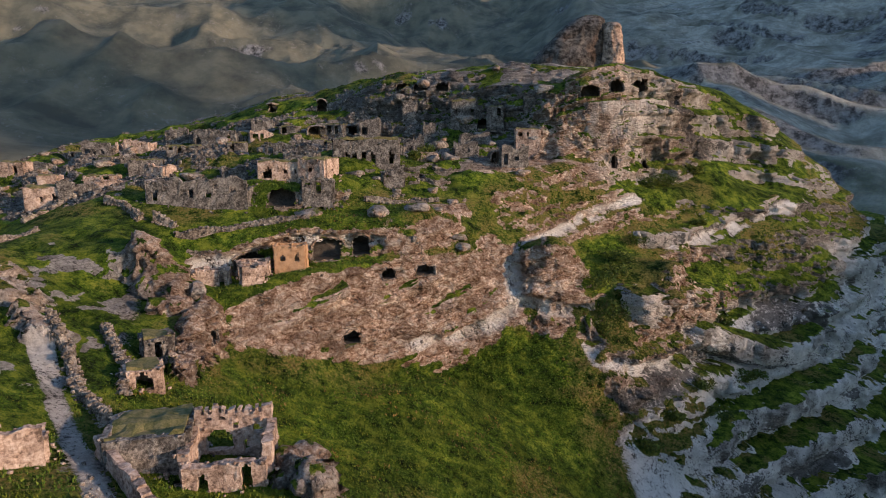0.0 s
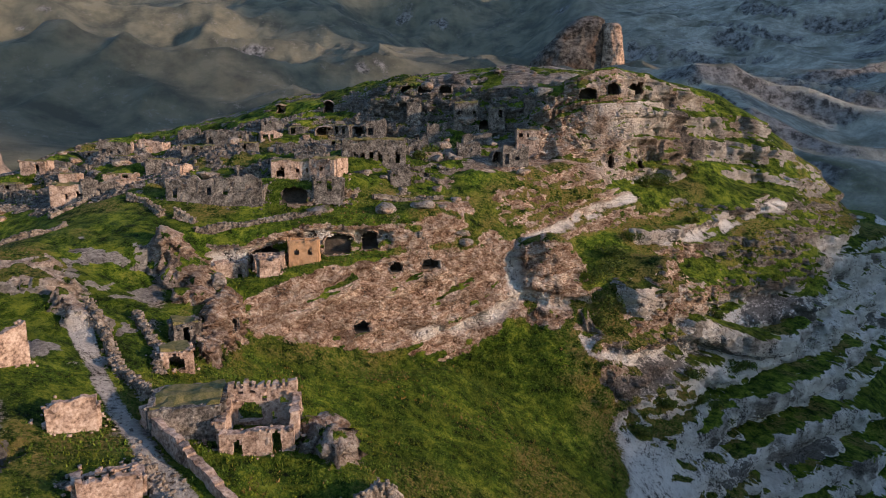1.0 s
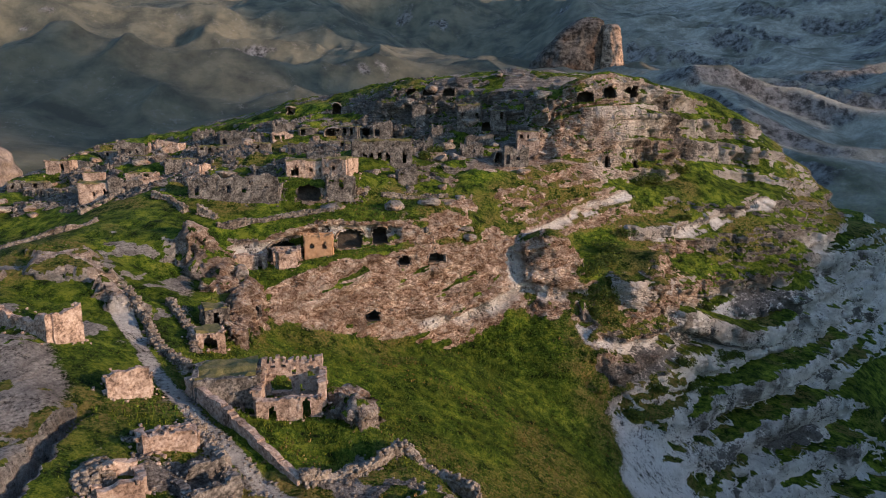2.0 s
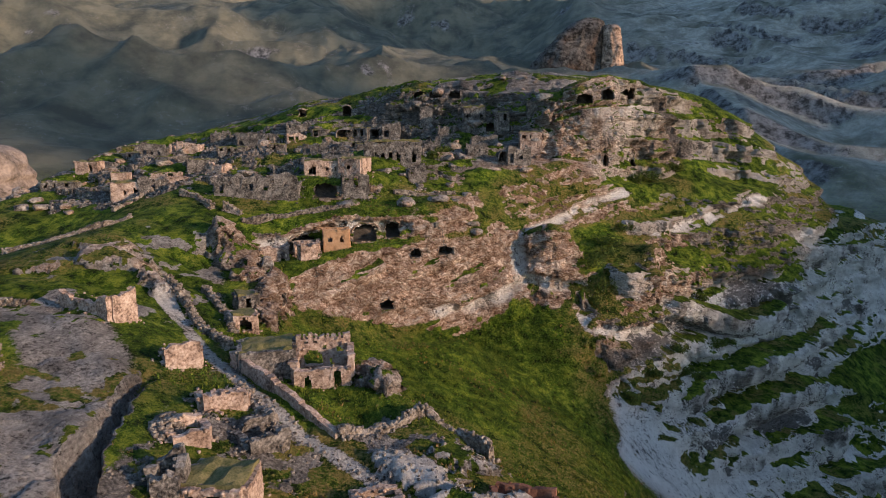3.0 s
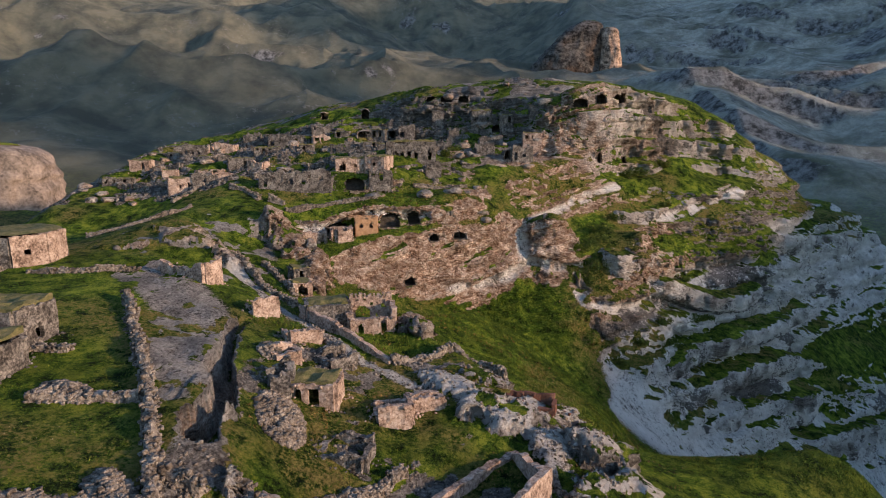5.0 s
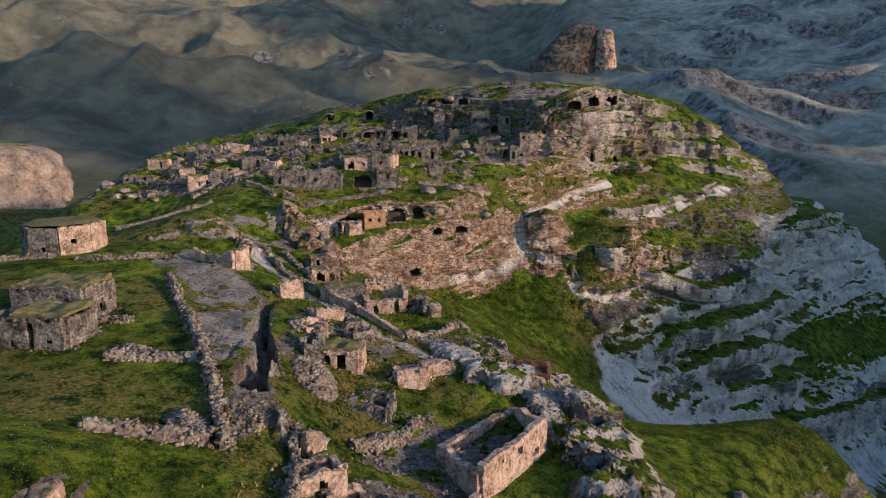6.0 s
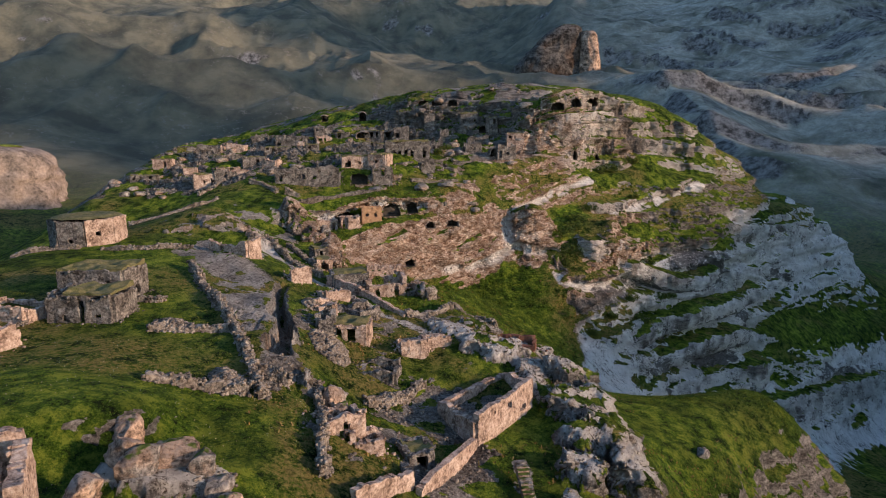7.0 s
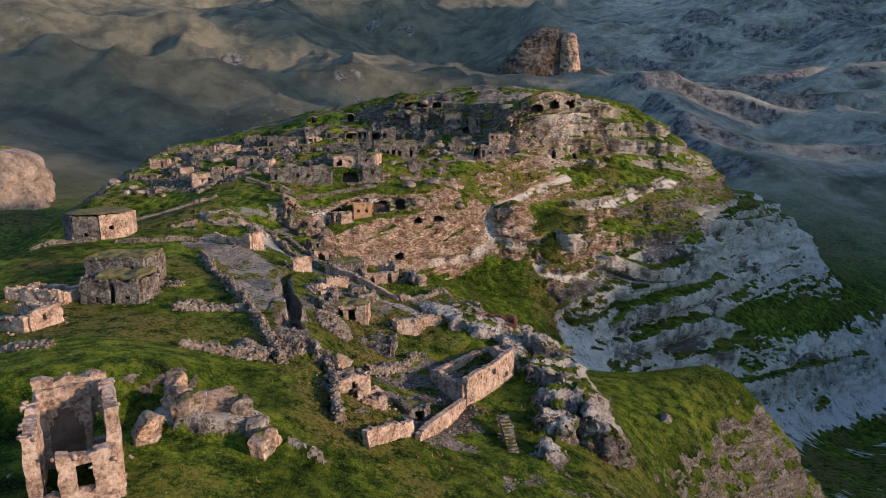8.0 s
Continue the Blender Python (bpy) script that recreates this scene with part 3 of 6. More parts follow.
def split_long(v, f, limit, rounds, keep, tall=False):
    """Halves the triangle edges that are longer than limit (or taller, if tall), wherever keep(mid-points) allows it."""
    for _ in range(rounds):
        e = np.sort(np.concatenate([f[:, [0, 1]], f[:, [1, 2]], f[:, [2, 0]]]), axis=1)
        key = e[:, 0] * len(v) + e[:, 1]
        uniq, first, inv = np.unique(key, return_index=True, return_inverse=True)
        ue = e[first]
        mid = (v[ue[:, 0]] + v[ue[:, 1]]) / 2
        cut = ((np.abs(v[ue[:, 0], 2] - v[ue[:, 1], 2]) if tall else np.linalg.norm(v[ue[:, 0]] - v[ue[:, 1]], axis=1)) > limit) & keep(mid)
        if not cut.any():
            break
        ids = np.full(len(ue), -1)
        ids[cut] = len(v) + np.arange(cut.sum())
        v = np.vstack([v, mid[cut]])
        m = ids[inv].reshape(3, -1).T
        code = (m >= 0) @ np.array([1, 2, 4])
        out = [f[code == 0]]
        for c in range(1, 8):
            s = code == c
            if not s.any():
                continue
            t, n = f[s], m[s]
            rot = {1: 0, 2: 1, 4: 2, 3: 0, 6: 1, 5: 2, 7: 0}[c]
            t, n = np.roll(t, -rot, axis=1), np.roll(n, -rot, axis=1)
            a, b, d = t.T
            ab, bd, da = n.T
            if c in (1, 2, 4):
                tris = [(a, ab, d), (ab, b, d)]
            elif c in (3, 6, 5):
                tris = [(ab, b, bd), (a, ab, bd), (a, bd, d)]
            else:
                tris = [(a, ab, da), (ab, b, bd), (da, bd, d), (ab, bd, da)]
            out += [np.column_stack(x) for x in tris]
        f = np.vstack(out)
    return v, f


def vertex_normals(v, f):
    n = np.cross(v[f[:, 1]] - v[f[:, 0]], v[f[:, 2]] - v[f[:, 0]])
    out = np.zeros_like(v)
    for i in range(3):
        for c in range(3):
            out[:, c] += np.bincount(f[:, i], n[:, c], len(v))
    return out / np.maximum(np.linalg.norm(out, axis=1, keepdims=True), 1e-9)


def array_mesh(name, v, f):
    """A mesh from arrays of places and triangles."""
    me = bpy.data.meshes.new(name)
    me.vertices.add(len(v))
    me.vertices.foreach_set("co", np.asarray(v, np.float32).ravel())
    me.loops.add(f.size)
    me.loops.foreach_set("vertex_index", np.asarray(f, np.int32).ravel())
    me.polygons.add(len(f))
    me.polygons.foreach_set("loop_start", np.arange(0, f.size, 3, dtype=np.int32))
    me.update(calc_edges=True)
    return me

# ---- rock-cut rooms: x, y, floor z, facing (degrees from the south towards the east), width, height ----
VILLAGE_CAVES = [
    (-30, 115.6, 12.9, 10, 5.0, 3.3), (-34.4, 174, 26.2, 5, 4.6, 2.2), (-25.7, 175.4, 26, 0, 3.2, 2.5),
    (-11, 183.4, 38.2, 0, 4.2, 2.4), (-6, 180.8, 38.2, 0, 4.0, 2.6), (0, 179.6, 38, 0, 3.4, 2.6),
    (11, 169, 27.6, 5, 3.4, 2.8), (15.4, 166.6, 27.6, 10, 2.2, 2.4), (12.6, 145, 19.6, 10, 2.4, 2.6),
    (-36, 190.4, 33, 0, 3.0, 3.4), (-52, 194, 33, 0, 2.6, 2.4), (22, 164, 28.5, 10, 3.0, 2.6),
]
CLIFF_CAVES = [
    (36.3, 156.6, 35.2, 0, 4.6, 2.9), (43.2, 159.8, 36.4, 10, 3.4, 3.2), (50, 165.2, 36.8, 10, 4.2, 3.4),
    (-20.4, 107.9, 4.4, 5, 5.0, 3.6), (-14.6, 110.4, 5.0, 10, 3.0, 3.2), (-33, 104.2, 3.5, 0, 4.8, 2.6),
    (-15.5, 101.6, -8.8, 15, 2.8, 2.2), (-2.4, 109.8, 0.8, 25, 3.6, 1.9), (-8.4, 105.8, 0.9, 25, 2.4, 1.9),
    (-32.5, 84, -2.6, 60, 1.9, 1.9), (42.2, 157.6, 17.8, 10, 1.6, 3.4), (52, 162.3, 17.4, 0, 2.2, 2.2),
]
CAVES = VILLAGE_CAVES + CLIFF_CAVES

# ---- the ground sheet ----
ax = axis(-96, 150, 0.95, -4200, 4200, 0.014)
ay = axis(-36, 214, 0.95, -1500, 4300, 0.014)
gx, gy = np.meshgrid(ax, ay)
gz = land(gx, gy)
nx, ny = len(ax), len(ay)
verts = np.column_stack([gx.ravel(), gy.ravel(), gz.ravel()])
ii = np.arange(nx * ny).reshape(ny, nx)
q00, q10, q11, q01 = (a.ravel() for a in (ii[:-1, :-1], ii[:-1, 1:], ii[1:, 1:], ii[1:, :-1]))
tris = np.vstack([np.column_stack([q00, q10, q11]), np.column_stack([q00, q11, q01])])
verts, tris = split_long(verts, tris, 1.35, 5, lambda p: (np.abs(p[:, 0] - 25) < 190) & (p[:, 1] > -40) & (p[:, 1] < 240))
verts[:, 2] -= outcrop_height(verts[:, 0], verts[:, 1])
verts, tris = split_long(verts, tris, 0.5, 3, lambda p: line_distance(p[:, 0], p[:, 1], [(-35.8, 43), (-35.2, 33.5), (-31.1, 16.5), (-29.2, 6)]) < 3.2)
verts, tris = split_long(verts, tris, 0.75, 2, lambda p: (p[:, 0] > -66) & (p[:, 0] < 19) & (p[:, 1] > -38) & (p[:, 1] < 50))
verts, tris = split_long(verts, tris, 0.75, 1, lambda p: (p[:, 0] > -68) & (p[:, 0] < -26) & (p[:, 1] > 60) & (p[:, 1] < 100))
verts, tris = split_long(verts, tris, 0.62, 2, lambda p: (p[:, 0] > -48) & (p[:, 0] < 150) & (p[:, 1] > 78) & (p[:, 1] < 210), True)
verts[:, 2] += outcrop_height(verts[:, 0], verts[:, 1])
verts[:, 2] -= fissure_depth(verts[:, 0], verts[:, 1])
normals = vertex_normals(verts, tris)
X, Y, Z = verts.T
steep = 1 - normals[:, 2]
flat2 = np.hypot(normals[:, 0], normals[:, 1])
near = near_weight(X, Y)

# zones of the rock, by plan
village = smooth(-1, 7, Y - cliff_top_y(X)) * (1 - smooth(205, 250, Y)) * (1 - smooth(25, 60, X)) * smooth(-135, -100, X)
quarter = smooth(-34, -28, X) * (1 - smooth(4, 14, X + 0.25 * Y)) * (1 - smooth(46, 60, Y)) * smooth(-30, -10, Y)
slab = (1 - smooth(3.5, 7, line_distance(X, Y, [(-36, 17), (-38.5, 30), (-44, 42), (-52, 51), (-60, 57)]))) * 0.9
slab = np.maximum(slab, 1 - smooth(7, 14, line_distance(X, Y, [(-62, 78), (-48, 66), (-56, 90)])))
white_edge = np.interp(Z, [-45, -37, -30, -24, -19, -14], [27, 29, 33, 40, 48, 54]) + 5 * fbm(X / 9, Y / 9, Z / 6, 3, 76)
white_zone = smooth(-2, 4, X - white_edge) * (1 - smooth(-16, -11, Z)) * near * smooth(78, 90, Y)
white_zone = np.maximum(white_zone, smooth(96, 110, X) * (1 - smooth(-6, 0, Z)) * near)
cliff_line = line_distance(X, Y, [(-40, 92), (-31, 95), (-15, 103), (0, 113), (20, 130), (40, 148)])
brown_zone = (1 - smooth(13, 22, cliff_line)) * smooth(-46, -38, X)
brown_zone = np.maximum(brown_zone, smooth(34, 42, X) * (1 - smooth(92, 112, X)) * smooth(8, 14, Z) * smooth(142, 150, Y) * (0.5 - 0.25 * smooth(60, 80, X)))
brown_zone = np.maximum(brown_zone, (1 - smooth(12, 20, line_distance(X, Y, [(30, 116), (44, 126), (58, 132)]))) * smooth(-24, -18, Z))

# pale undercut bands along the foot of the cliffs
BANDS = [
    [(-4.5, 109.4, -11.2), (1.2, 112.4, -11.6), (7.2, 116, -10.4), (12.4, 121.5, -8), (13.5, 124, -3.5), (15, 127, 1), (21, 132.5, 3.6), (28.6, 139.6, 5.8), (36.7, 146, 8.4), (46, 150.5, 10.6)],
    [(-39, 101.6, 4.6), (-34, 104, 5.8), (-28, 106.5, 7), (-24.3, 107.8, 7.6), (-14, 110.6, 7)],
    [(17, 119.5, -7), (22, 118, -8), (28, 120.5, -8.5)],
    [(46.8, 142, 1.4), (55, 145, 0.4), (69.4, 152, 2.4), (79.6, 158, 5), (92, 165, 7.4)],
    [(29.5, 117, -14.5), (32, 113, -17), (38, 113, -19), (46, 117.5, -19), (54, 124, -17)],
]
band, lip = np.zeros(len(X)), np.zeros(len(X))
for line in BANDS:
    pts = dense(line, 1.0)
    sel = np.where((X > pts[:, 0].min() - 4) & (X < pts[:, 0].max() + 4) & (Y > pts[:, 1].min() - 5) & (Y < pts[:, 1].max() + 5))[0]
    best = np.full(len(sel), 1e9)
    for p in pts:
        best = np.minimum(best, np.hypot(np.hypot(X[sel] - p[0], Y[sel] - p[1]) * 0.45, Z[sel] - p[2]))
    wob = 0.5 * value_noise(X[sel] / 4, Y[sel] / 4, Z[sel] / 4, 81)
    band[sel] = np.maximum(band[sel], 1 - smooth(0.7, 1.7, best + wob))
    over = np.full(len(sel), 1e9)
    for p in pts:
        over = np.minimum(over, np.hypot(np.hypot(X[sel] - p[0], Y[sel] - p[1]) * 0.45, Z[sel] - p[2] - 2.8))
    lip[sel] = np.maximum(lip[sel], 1 - smooth(0.6, 2.0, over + wob))

# what stands out on the eastern cliffs: (reach, line along the rock)
GRASS_BANKS = [
    (7.0, [(66, 144, -8.8), (81.7, 153, -5.7), (98, 156, -10)]),
    (4.5, [(75, 157, -1.3), (90.5, 165.6, 0), (105, 173.6, 2.4)]),
    (4.5, [(33.6, 135.7, 0.6), (33, 124, -3.5), (34.5, 121, -8)]),
    (4.2, [(39.7, 107.8, -29.3), (50.6, 117.3, -27.7)]),
    (2.8, [(58.9, 124.4, -29.7), (67, 128.5, -30.5)]),
    (1.8, [(64, 123.8, -36.9), (78, 131.7, -38)]),
    (2.8, [(58.4, 114, -44), (69.3, 122.6, -46)]),
    (2.8, [(51, 104.6, -45), (53, 105, -46)]),
    (2.2, [(49.5, 121.8, -16.5), (50, 120.3, -19.6)]),
    (11.0, [(124, 158, -49), (140, 170, -52), (167, 192, -55), (205, 218, -60), (230, 232, -63)]),
    (7.0, [(108, 144, -58), (126, 158, -60)]),
]
GRASS_BANKS += [
    (6.0, [(112, 170, 2), (126, 188, -4), (146, 206, -9), (172, 224, -14)]),
    (7.0, [(76, 186, 39), (88, 190, 36), (98, 198, 32)]),
    (3.2, [(50, 160, 19), (60, 164, 20)]),
    (3.0, [(69, 172, 34), (73, 176, 29)]),
    (4.5, [(44, 148, 4), (58, 152, 6), (70, 158, 8)]),
]
FRESH_FACES = [
    (3.6, [(52.2, 123.5, -17), (63, 133, -19.5), (71.5, 134.5, -24)]), (3.0, [(52, 114.5, -36.5), (55.4, 117.7, -36.5), (66.6, 125, -34.5), (75.6, 132.4, -32)]), (5.5, [(70.4, 131.4, -28.5), (92.4, 144, -33), (85, 135.4, -39.6)]),
    (4.5, [(114, 170.8, -7), (110, 162, -18), (102, 151.5, -25.5)]), (5.0, [(71, 123.5, -46.7), (76, 124, -54.7), (65, 112.6, -54)]), (4.0, [(122, 173, -16), (150, 196, -26), (172, 214, -28)]),
]
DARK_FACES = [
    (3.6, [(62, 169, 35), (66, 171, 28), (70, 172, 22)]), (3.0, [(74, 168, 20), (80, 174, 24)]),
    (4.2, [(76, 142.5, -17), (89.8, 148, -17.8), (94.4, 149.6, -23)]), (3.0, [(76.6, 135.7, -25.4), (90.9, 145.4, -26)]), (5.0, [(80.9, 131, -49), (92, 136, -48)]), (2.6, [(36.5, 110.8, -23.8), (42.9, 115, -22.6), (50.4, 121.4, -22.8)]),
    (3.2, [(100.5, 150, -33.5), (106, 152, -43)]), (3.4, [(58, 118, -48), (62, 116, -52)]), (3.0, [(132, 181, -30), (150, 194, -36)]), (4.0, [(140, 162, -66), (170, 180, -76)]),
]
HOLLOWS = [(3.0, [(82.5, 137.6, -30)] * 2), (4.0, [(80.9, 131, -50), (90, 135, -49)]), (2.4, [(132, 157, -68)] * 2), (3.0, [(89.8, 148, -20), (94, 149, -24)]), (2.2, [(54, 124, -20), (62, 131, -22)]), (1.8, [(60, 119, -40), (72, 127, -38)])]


def reach_of(lines, seed):
    """1 on the marked parts of the rock, 0 away from them, with a ragged edge."""
    out = np.zeros(len(X))
    for r, line in lines:
        pts = dense(line, 1.5) if line[0] != line[-1] else np.array(line[:1], float)
        sel = np.where((X > pts[:, 0].min() - 2.2 * r) & (X < pts[:, 0].max() + 2.2 * r) & (Y > pts[:, 1].min() - 2.2 * r) & (Y < pts[:, 1].max() + 2.2 * r))[0]
        best = np.full(len(sel), 1e9)
        for p in pts:
            best = np.minimum(best, np.hypot(np.hypot(X[sel] - p[0], Y[sel] - p[1]) * 0.8, Z[sel] - p[2]))
        best = best / r + 0.8 * fbm(X[sel] / (1.2 * r + 1), Y[sel] / (1.2 * r + 1), Z[sel] / (r + 1), 5, seed) + 0.35 * fbm(X[sel] / 2.2, Y[sel] / 2.2, Z[sel] / 3.5, 3, seed + 20)
        out[sel] = np.maximum(out[sel], 1 - smooth(0.7, 1.15, best))
    return out


bank, fresh_face, dark_face, hollow = (reach_of(l, 83 + k) for k, l in enumerate((GRASS_BANKS, FRESH_FACES, DARK_FACES, HOLLOWS)))

# relief: soft on grass, broken on the rocky parts, layered on the cliffs
rough = np.clip(0.16 + 0.8 * village + 0.16 * quarter - 0.1 * slab, 0, 1.0)
lumps = fbm(X / 7, Y / 7, Z / 7, 4, 21)
blocks = fbm(X / 3.2, Y / 3.2, Z / 2.0, 3, 22, True)
cliff = smooth(0.22, 0.5, steep) * near * (1 - 0.8 * smooth(5, 2.5, line_distance(X, Y, [(-35.8, 42), (-33.2, 24.7), (-31.1, 16.5), (-29.2, 7.5)])))
step_z = Z - 0.30 * np.minimum(X, 46) + 1.2 * fbm(X / 14, Y / 14, 0, 2, 23)
layers = value_noise(step_z * 0.5, X / 40, Y / 40, 24) + 0.6 * value_noise(step_z * 1.5, X / 16, Y / 16, 25)
plates = fbm(X / 5.5 + 0.2 * Y, Y / 5.5, 0, 3, 37) * 5
plates = (np.floor(plates) + smooth(0.8, 1.0, plates - np.floor(plates))) / 2.2 - 0.5 * (1 - smooth(0.0, 0.07, np.abs(value_noise(X / 4.5, Y / 4.5, 3.3, 38))))
rough_cliff = fbm(X / 4.5, Y / 4.5, Z / 4.5, 4, 26)
facet = fbm(X / 3.4, Y / 3.4, Z / 2.6 + 0.12 * X, 3, 29) * 5
facet = (np.floor(facet) + smooth(0.7, 1.0, facet - np.floor(facet))) / 5
joint = 1 - smooth(0.0, 0.16, np.abs(value_noise(X / 5, Y / 5, Z / 9 + 0.1 * X, 30)))
planar = (1 - smooth(10, 16, cliff_line)) * smooth(-40, -34, X)
beds = value_noise(step_z * 1.1, X / 30, Y / 30, 35) + 0.5 * value_noise(step_z * 2.6, X / 12, Y / 12, 36)
push = cliff * (1 - 0.75 * planar) * (1.5 * facet - 0.8 * joint) + 0.9 * lip - 1.9 * band * (0.75 + 0.8 * value_noise(X / 5, Y / 5, Z / 3, 40)) - 2.6 * hollow * cliff + 0.55 * planar * cliff * beds
# the eastern risers lean out at the top, stand in upright piers and are split by clefts
riser = Z / 8.0 + EAST_WANDER * fbm(X / 26, Y / 26, 0, 3, 54)
riser = riser - np.floor(riser)
eastern = np.maximum(smooth(44, 58, X) * smooth(104, 116, Y), white_zone) * near * cliff
push += eastern * (2.6 * (smooth(0.08, 0.85, riser) - 0.55) * (1 - smooth(0.92, 1.0, riser)) * (0.5 + 0.8 * value_noise(X / 15, Y / 15, Z / 12, 70)))
push += eastern * (2.6 * fbm(X / 9, Y / 9, Z / 34, 3, 71) - 1.8 * (1 - smooth(0.0, 0.14, np.abs(value_noise(X / 8, Y / 8, Z / 40, 75)))) + 1.2 * fbm(X / 5, Y / 5, Z / 5, 3, 72, True))
push += cliff * (1 - 0.3 * planar) * (0.8 * layers + 1.2 * rough_cliff + 0.8 * fbm(X / 1.6, Y / 1.6, Z / 1.6, 2, 27, True))
# beds that stand out above undercut joints
for tall, amount, seed in ((3.1, 0.8, 73), (1.25, 0.38, 74)):
    k = step_z / tall + 0.5 * fbm(X / 12, Y / 12, 0, 2, seed)
    k = k - np.floor(k)
    push += cliff * amount * (0.55 + 0.6 * value_noise(X / 9, Y / 9, Z / 5, seed + 4)) * (k * (1 - smooth(0.86, 1.0, k)) - 0.4)
verts[:, 0] += normals[:, 0] * push
verts[:, 1] += normals[:, 1] * push
verts[:, 2] += (1 - cliff) * near * (rough * (1.5 * blocks * smooth(-0.2, 0.5, fbm(X / 18, Y / 18, 0, 3, 28)) + 0.7 * lumps) + 0.35 * lumps * (1 - 0.7 * slab) + 0.55 * slab * plates)
normals = vertex_normals(verts, tris)
steep = 1 - normals[:, 2]

X, Y, Z = verts.T
patch = fbm(X / 11, Y / 11, Z / 11, 4, 31)
fine = fbm(X / 2.5, Y / 2.5, Z / 2.5, 3, 32)
bare = smooth(0.30, 0.55, steep + 0.12 * patch + 0.10 * fine)
bare = np.maximum(bare, village * smooth(-0.02, 0.2, patch + 0.5 * fine))
bare = np.maximum(bare, quarter * smooth(0.22, 0.42, patch + 0.7 * fine))
hood = brown_zone * smooth(2, 5, Z) * (1 - village) * smooth(-14, -6, X) * (1 - smooth(34, 42, X))
bare = np.maximum(bare, hood * smooth(-0.05, 0.25, patch + 0.9 * fine))
street = 1 - smooth(0.6, 1.4, line_distance(X, Y, [(-46, 68), (-37, 56), (-31, 49), (-25, 42), (-17, 35), (-9, 29)]) + 0.8 * patch)
bare = np.maximum(bare, white_zone * smooth(0.05, 0.18, steep + 0.12 * patch + 0.12 * fine))
bare = bare + 0.8 * smooth(0.42, 0.62, steep) * near
bare = np.maximum(bare, 0.95 * planar * smooth(0.35, 0.7, cliff) * (1 - smooth(3, 5, Z)) * smooth(-0.45, -0.2, patch + 0.6 * fine))
knob = smooth(0.3, 0.8, outcrop_height(X, Y))
foot_y = np.interp(X, [-36, -29.5, -15.5, 1, 10, 16, 22, 28, 31, 40, 50, 60], [80, 86, 101.2, 112.2, 117.4, 120.4, 118, 119, 111.6, 112.4, 116.4, 118])
bowl = smooth(0.0, 0.9, foot_y - 1.4 - Y + 0.5 * patch) * smooth(-36, -33, X) * (1 - smooth(-5, 1, X - white_edge)) * smooth(48, 60, Y)
bare = bare * (1 - bowl) + bowl * np.minimum(bare, smooth(0.12, 0.3, patch) * smooth(18, 34, X))
bare = bare * (1 - 0.85 * hood * smooth(-0.02, 0.22, fbm(X / 9, Y / 9, Z / 4, 3, 77)))
bare = np.maximum(bare, knob * smooth(-0.12, 0.12, patch + 0.6 * fine + 0.5 * smooth(0.1, 0.3, steep)))
bare = np.maximum(bare, street)
bare = np.maximum(bare, slab * smooth(0.0, 0.16, patch + 0.6 * fine))
far = smooth(300, 600, np.hypot(X, Y))
bare = np.maximum(bare * (1 - far), far * smooth(0.2, 0.5, steep * 0.9 + 0.40 * fbm(X / 90, Y / 90, Z / 24, 5, 33) + 0.22 * smooth(0.1, 0.5, X / np.maximum(Y, 1)) * (1 - smooth(1400, 2000, Y)) - 0.10))
bare = np.maximum(bare, band * smooth(-0.5, -0.2, patch + 0.9 * fine))
bare = np.maximum(bare, np.maximum(fresh_face, dark_face))
green_slope = smooth(112, 122, X) * (1 - smooth(-47, -42, Z)) * smooth(-66, -61, Z) * smooth(-0.35, -0.15, patch + 0.4 * fine)
bare = bare * (1 - 0.9 * green_slope * (1 - 0.7 * smooth(0.5, 0.7, steep)))
bare = bare * (1 - bank * (1 - 0.6 * smooth(0.6, 0.85, steep)))
far_all = far.copy()
brown_zone = np.maximum(brown_zone, knob * (0.35 + 0.5 * smooth(44, 50, Y)))
brown_zone = np.maximum(brown_zone, 0.9 * smooth(0.5, 2.0, fissure_depth(X, Y)))
upper_face = smooth(32, 40, X) * (1 - smooth(118, 140, X)) * smooth(6, 12, Z) * smooth(146, 152, Y)
white = np.clip(white_zone + 0.4 * upper_face * smooth(-0.3, 0.2, patch) + 0.2 * slab + 0.6 * knob * (1 - smooth(44, 50, Y)) + 0.95 * band * smooth(-0.55, -0.05, patch + 0.8 * fine) + fresh_face + 0.5 * street, 0, 1)
# streaked faces and lips; hollow and overhang shade goes into the same colour mask
stain_shade = np.clip(0.75 * dark_face * (1 - fresh_face) + 0.5 * hollow + 0.55 * lip * (1 - planar), 0, 1)
freshness = fresh_face
dry = smooth(0.0, 0.4, fbm(X / 16, Y / 16, Z / 10, 4, 34) + 0.5 * smooth(8, 30, X) * smooth(60, 110, Y) * (1 - smooth(115, 130, Y)) + 0.4 * hood + 0.16 * quarter)
dry = dry * (1 - 0.8 * smooth(16, 24, X) * (1 - smooth(58, 68, Y)))

# eastern far slopes: stony, and paled further in place of haze
stony_haze = smooth(0.12, 0.4, X / np.maximum(Y, 1)) * far_all

# openings of the rock-cut rooms go through the sheet
centre = verts[tris].mean(axis=1)
open_part = np.zeros(len(tris), bool)
for x, y, z, yaw, w, h in CAVES:
    c, s = math.cos(radians(yaw)), math.sin(radians(yaw))
    dx, dy, dz = centre[:, 0] - x, centre[:, 1] - y, centre[:, 2] - z
    u, out = dx * c + dy * s, dx * s - dy * c
    open_part |= (np.abs(u) < w / 2) & (dz > 0.05) & (dz < h - 0.45 * np.abs(u) / w * h) & (out > -4.0) & (out < 2.6)
tris = tris[~open_part]
used = np.unique(tris)
